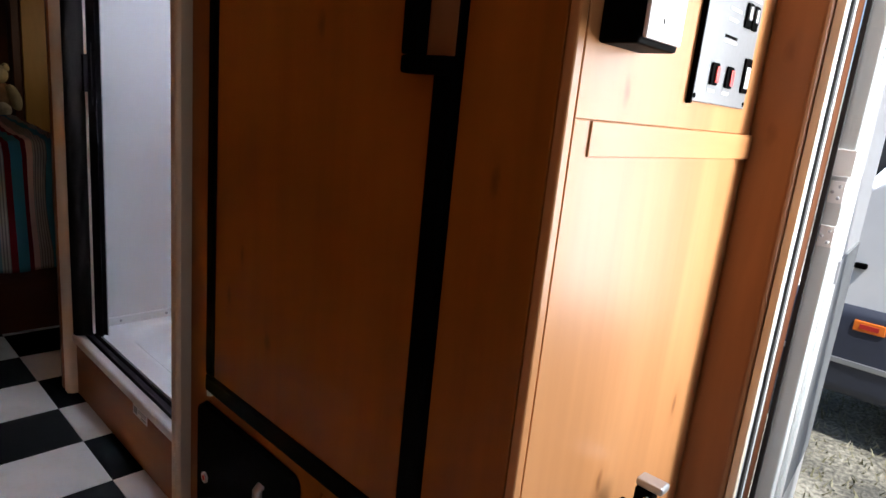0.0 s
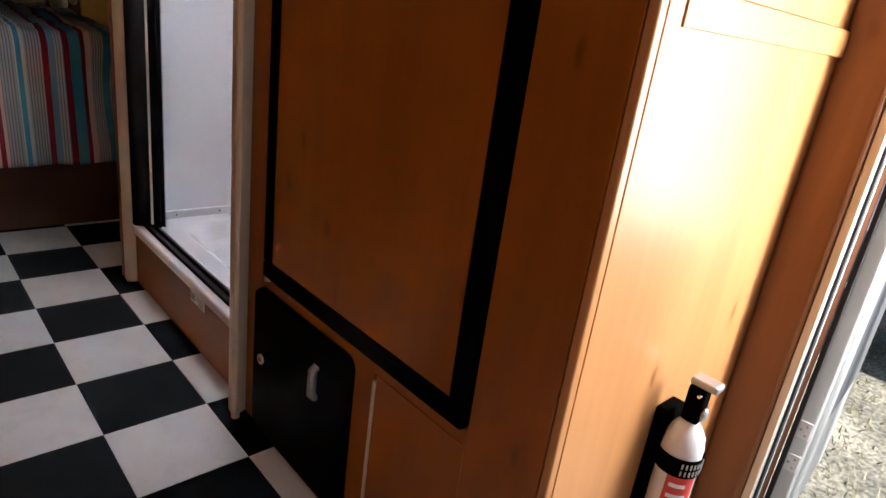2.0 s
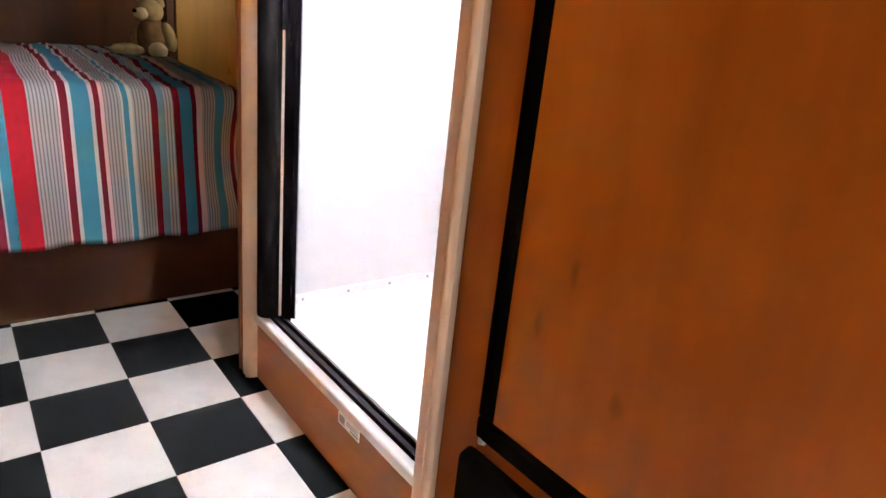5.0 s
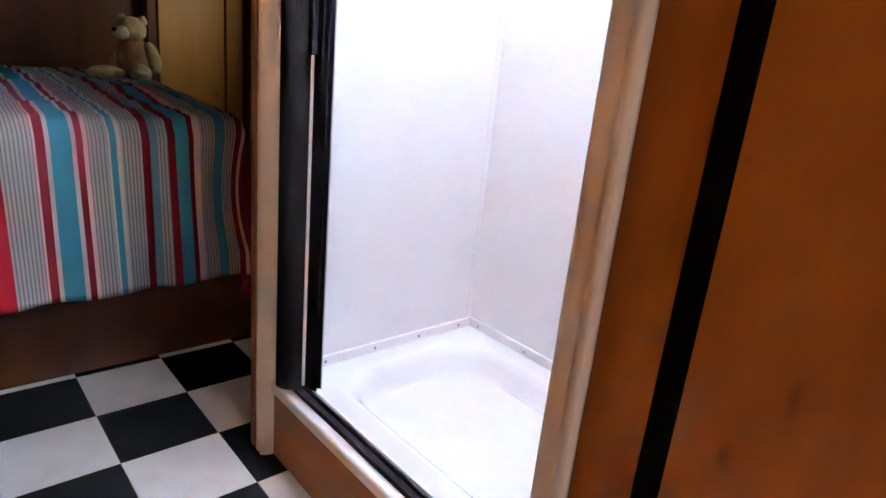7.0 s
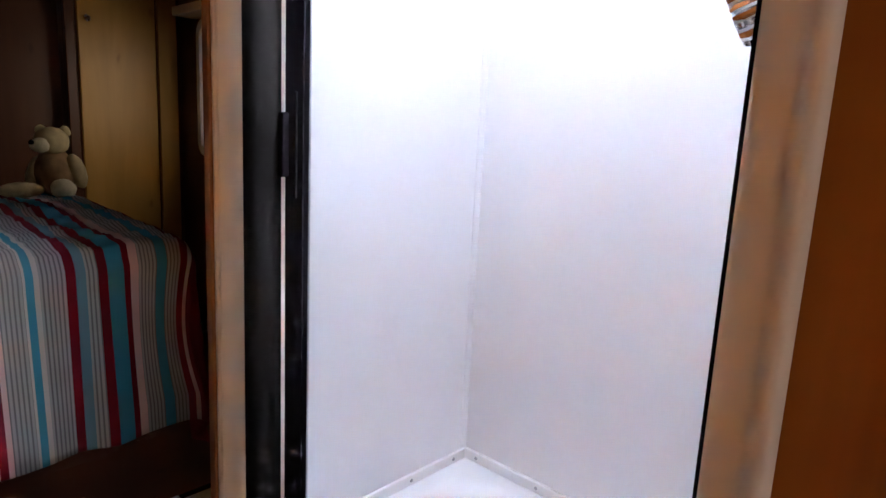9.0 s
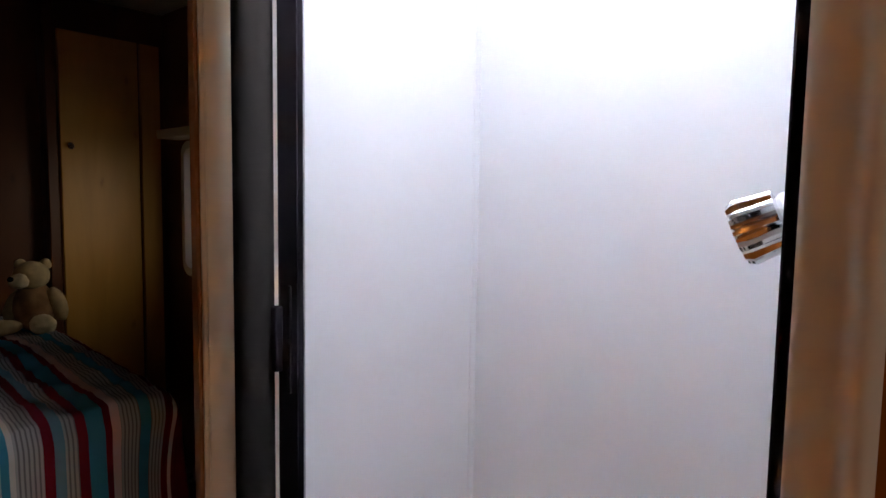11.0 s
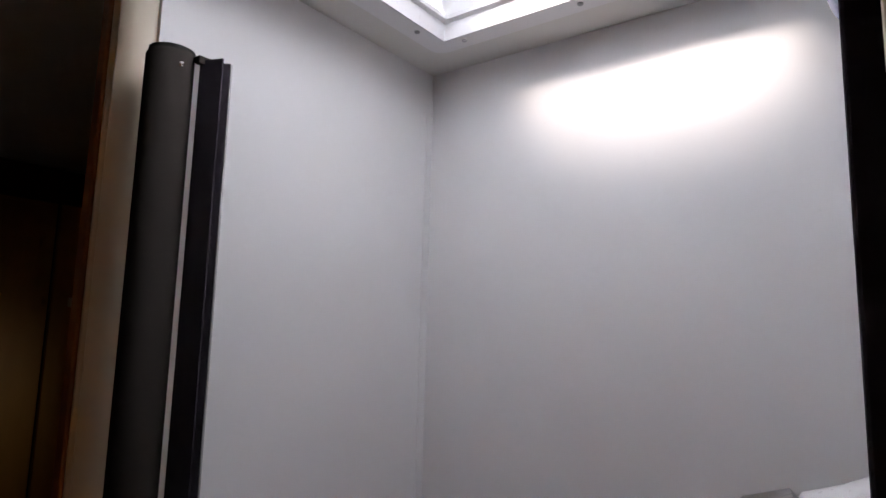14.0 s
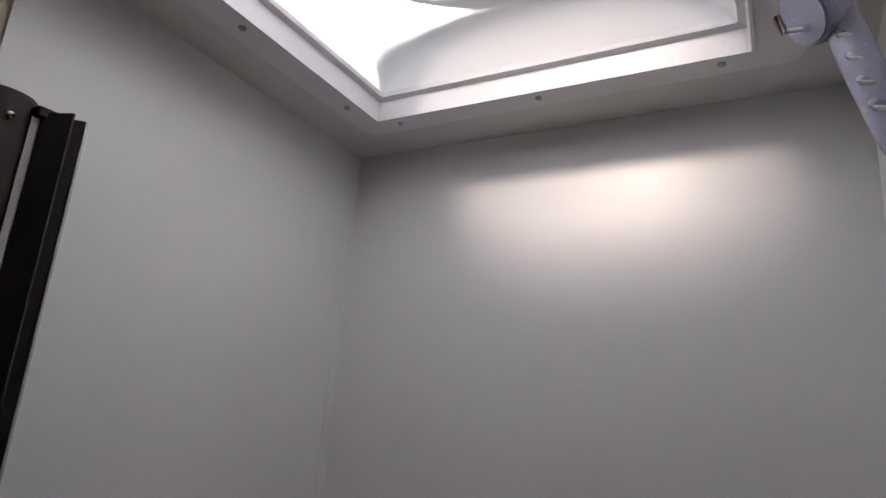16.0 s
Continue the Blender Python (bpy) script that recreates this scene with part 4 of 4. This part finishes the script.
def teddy():
    x, y, z = 0.20, 1.62, 0.836
    bm = bmesh.new()
    # where from the seat, size, turn, material
    lumps = [((0, 0, 0.085), (0.066, 0.060, 0.088), (0, 0, 0), 1), ((-0.006, -0.006, 0.196), (0.056, 0.052, 0.051), (0, 0, 0), 0),
             ((-0.050, -0.034, 0.183), (0.034, 0.030, 0.026), (0, 0, 30), 2), ((0.040, 0.004, 0.232), (0.019, 0.012, 0.022), (0, 0, 0), 0),
             ((-0.030, 0.030, 0.235), (0.018, 0.012, 0.020), (0, 0, 0), 0), ((0.064, -0.028, 0.090), (0.030, 0.032, 0.070), (15, -20, 0), 0),
             ((-0.055, 0.030, 0.085), (0.026, 0.030, 0.062), (0, 20, 0), 0), ((-0.115, -0.030, 0.026), (0.078, 0.030, 0.027), (0, 0, 12), 0),
             ((0.000, -0.088, 0.032), (0.040, 0.050, 0.036), (0, 0, 0), 2), ((-0.080, -0.048, 0.192), (0.010, 0.012, 0.009), (0, 0, 0), 3)]
    for at, size, turn, kind in lumps:
        n0 = len(bm.faces)
        ball((x + at[0], y + at[1], z + at[2]), size, turn, bm=bm, seg=26)
        bm.faces.ensure_lookup_table()
        for f in bm.faces[n0:]:
            f.material_index = kind
    for v in bm.verts:
        v.co += Vector((noise.noise(v.co * 60), noise.noise(v.co * 60 + Vector((9, 0, 0))), noise.noise(v.co * 60 + Vector((0, 9, 0))))) * 0.003
    ob = part("teddy_bear", bm, FUR, smooth=True)
    for m in (FURBROWN, FURLIGHT, BLACK):
        ob.data.materials.append(m)
    tagged(ob, "tan plush teddy bear sitting on the bedspread", "teddy bear")


teddy()


def wardrobe():
    t = thing("wardrobe", (0.5, 1.85, 0), "golden wood wardrobe beside the bed, closed", "wardrobe")
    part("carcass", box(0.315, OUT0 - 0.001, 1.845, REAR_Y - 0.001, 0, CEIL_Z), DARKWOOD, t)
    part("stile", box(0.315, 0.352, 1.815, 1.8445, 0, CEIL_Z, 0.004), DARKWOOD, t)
    d = part("door", box(0.362, 0.660, 1.820, 1.8445, 0.30, 1.95, 0.004), GOLDWOOD, t, "golden wood door")
    part("side_panel", box(0.672, 0.752, 1.823, 1.8445, 0.30, 1.95, 0.003), GOLDWOOD, t)
    part("knob", tube([(0.393, 1.8195, 1.505), (0.393, 1.800, 1.505), (0.393, 1.795, 1.505)], [0.006, 0.013, 0.008], 16), CHROME, d, "chrome knob", smooth=True)


wardrobe()


def bedroom_window():
    t = thing("window_1", (OUT0, 1.3, 1.0), "white-framed bedroom window with a pelmet", "window", kind="structure")
    x = OUT0 - 0.001
    cy, cz, w, h = (WY0 + WY1) / 2, (WZ0 + WZ1) / 2, WY1 - WY0, WZ1 - WZ0

    def rim(grow, r, xx, bm):
        return [bm.verts.new((xx, cy + a, cz + b)) for a, b in round_rect(w + 2 * grow, h + 2 * grow, r, 6)]
    bm = bmesh.new()
    rings = [rim(0.045, 0.06, x, bm), rim(0.043, 0.06, x - 0.022, bm), rim(0.010, 0.04, x - 0.026, bm), rim(0.0, 0.03, x - 0.012, bm), rim(0.0, 0.03, x, bm)]
    for a, b in zip(rings, rings[1:]):
        for k in range(len(a)):
            bm.faces.new((a[k], a[(k + 1) % len(a)], b[(k + 1) % len(a)], b[k]))
    bmesh.ops.recalc_face_normals(bm, faces=bm.faces[:])
    part("window_frame", bm, WHITEPLASTIC, t, smooth=True)
    # blind added so that no direct sun falls on the bed
    part("blind", box(OUT0 + 0.018, OUT0 + 0.022, WY0, WY1, WZ0, WZ1), MILKY, t, "white blind added to hold direct sun off the bed")
    part("pelmet", box(x - 0.10, x, WY0 - 0.10, WY1 + 0.09, WZ1 + 0.05, WZ1 + 0.085, 0.004), CREAM, t, "cream pelmet board")


bedroom_window()


def room_window():
    t = thing("window_2", (-0.75, END_Y, 1.3), "plain wide window in the end wall", "window", kind="structure")
    for name, b in (("frame", box(RW[0], RW[1], END_Y - 0.03, END_Y - 0.005, RW[2], RW[2] + 0.03)), ("frame", box(RW[0], RW[1], END_Y - 0.03, END_Y - 0.005, RW[3] - 0.03, RW[3])),
                    ("frame", box(RW[0], RW[0] + 0.03, END_Y - 0.03, END_Y - 0.005, RW[2] + 0.03, RW[3] - 0.03)), ("frame", box(RW[1] - 0.03, RW[1], END_Y - 0.03, END_Y - 0.005, RW[2] + 0.03, RW[3] - 0.03))):
        part(name, b, BLACK, t)


room_window()

# ---- outside ----
GZ = -0.55
structure("ground", box(-400, 400, -400, 400, GZ - 0.2, GZ), GROUND, "dry patchy grass and gravel outside", "ground")


def grass():
    bm = bmesh.new()
    rnd = random.Random(4)
    for _ in range(5000):
        x, y = rnd.uniform(1.2, 5.5), rnd.uniform(-3.2, -0.9)
        h, a = rnd.uniform(0.015, 0.05), rnd.uniform(0, math.tau)
        dx, dy = math.cos(a) * 0.006, math.sin(a) * 0.006
        lx, ly = rnd.uniform(-0.03, 0.03), rnd.uniform(-0.03, 0.03)
        bm.faces.new([bm.verts.new((x - dx, y - dy, GZ)), bm.verts.new((x + dx, y + dy, GZ)), bm.verts.new((x + lx, y + ly, GZ + h))])
    m, nt, b = material("dry_grass_blades", 0.9)
    geo = nt.nodes.new("ShaderNodeNewGeometry")
    r = ramp(nt, [(0.0, (0.14, 0.13, 0.07)), (0.5, (0.30, 0.28, 0.17)), (1.0, (0.50, 0.46, 0.33))])
    nt.links.new(geo.outputs["Random Per Island"], r.inputs[0]), nt.links.new(r.outputs[0], b.inputs["Base Color"])
    tagged(part("grass", bm, m), "sparse dry grass blades", "grass", kind="stuff")


grass()


def van():
    """A tall white van parked alongside; y runs along it."""
    x0, x1, yb, yf = 3.45, 5.25, -5.9, -1.30
    t = thing("van", (4.35, -3.5, GZ), "tall white parked van with a dark bumper", "van")
    bm = bmesh.new()
    side = [(yb, 0.35), (yb, 2.15), (yb + 0.15, 2.25), (yf - 0.95, 2.25), (yf - 0.60, 2.12), (yf - 0.08, 1.28), (yf + 0.0, 1.10), (yf + 0.02, 0.66), (yf, 0.35)]
    lo, hi = [bm.verts.new((x0, y, GZ + z)) for y, z in side], [bm.verts.new((x1, y, GZ + z)) for y, z in side]
    for k in range(len(side)):
        bm.faces.new((lo[k], lo[(k + 1) % len(side)], hi[(k + 1) % len(side)], hi[k]))
    bm.faces.new(lo[::-1]), bm.faces.new(hi)
    bmesh.ops.recalc_face_normals(bm, faces=bm.faces[:])
    bmesh.ops.bevel(bm, geom=bm.edges[:], offset=0.05, segments=3, affect="EDGES")
    part("body", bm, CARPAINT, t, smooth=True)
    b = part("bumper", box(x0 - 0.05, x1 + 0.05, yf - 0.80, yf + 0.09, GZ + 0.28, GZ + 0.80, 0.07, 4), BUMPER, t, "dark blue-grey bumper", smooth=True)
    lens = part("indicator", box(x0 - 0.060, x0 - 0.045, -1.75, -1.60, GZ + 0.675, GZ + 0.735, 0.006), ORANGE, b, "orange side indicator")
    part("reflector", box(x0 - 0.064, x0 - 0.0605, -1.72, -1.63, GZ + 0.692, GZ + 0.718, 0.001, 1), RED, lens)
    part("bumper_strip", box(x0 - 0.064, x0 - 0.045, yf - 0.7, yf + 0.03, GZ + 0.47, GZ + 0.50, 0.004), STEEL, b)
    part("door_handle", box(x0 - 0.03, x0 + 0.01, -1.59, -1.53, GZ + 1.005, GZ + 1.035, 0.008, 2), BLACK, t)
    part("windscreen", box(x0 + 0.12, x1 - 0.12, yf - 0.50, yf - 0.18, GZ + 1.42, GZ + 1.96), BLACK, t)
    for xx in (x0 + 0.09, x1 - 0.09):
        for yy in (yf - 1.15, yb + 0.9):
            w = part("wheel", tube([(xx - 0.09, yy, GZ + 0.3), (xx - 0.07, yy, GZ + 0.3), (xx + 0.07, yy, GZ + 0.3), (xx + 0.09, yy, GZ + 0.3)], [0.27, 0.3, 0.3, 0.27], 32), RUBBER, t, smooth=True)
            part("rim", tube([(xx - 0.095, yy, GZ + 0.3), (xx - 0.088, yy, GZ + 0.3)], 0.19, 24), STEEL, w)


van()

# ---- floor tiles, 250 mm squares of the checked vinyl ----
def tiles():
    T = 0.25
    meshes = {}
    for j in range(math.floor(END_Y / T) + 1, 4):
        for i in range(-6, 3):
            x0, x1, y0, y1 = i * T, (i + 1) * T, j * T, (j + 1) * T
            x1c = min(x1, OUT0 - 0.002)
            if x1c <= x0 or x0 < LEFT_X or (i == 2 and y0 > -2.0):
                continue
            key = ((i + j) % 2, round(x1c - x0, 3))
            if key not in meshes:
                bm = box(0.0008, x1c - x0 - 0.0008, 0.0008, T - 0.0008, -0.003, 0.0, 0.0004, 1)
                me = bpy.data.meshes.new("tile")
                bm.to_mesh(me)
                bm.free()
                me.materials.append(WHITETILE if key[0] else BLACKTILE)
                meshes[key] = me
            ob = new("tile", meshes[key])
            ob.location = (x0, y0, 0)
            ob.parent = floor


tiles()
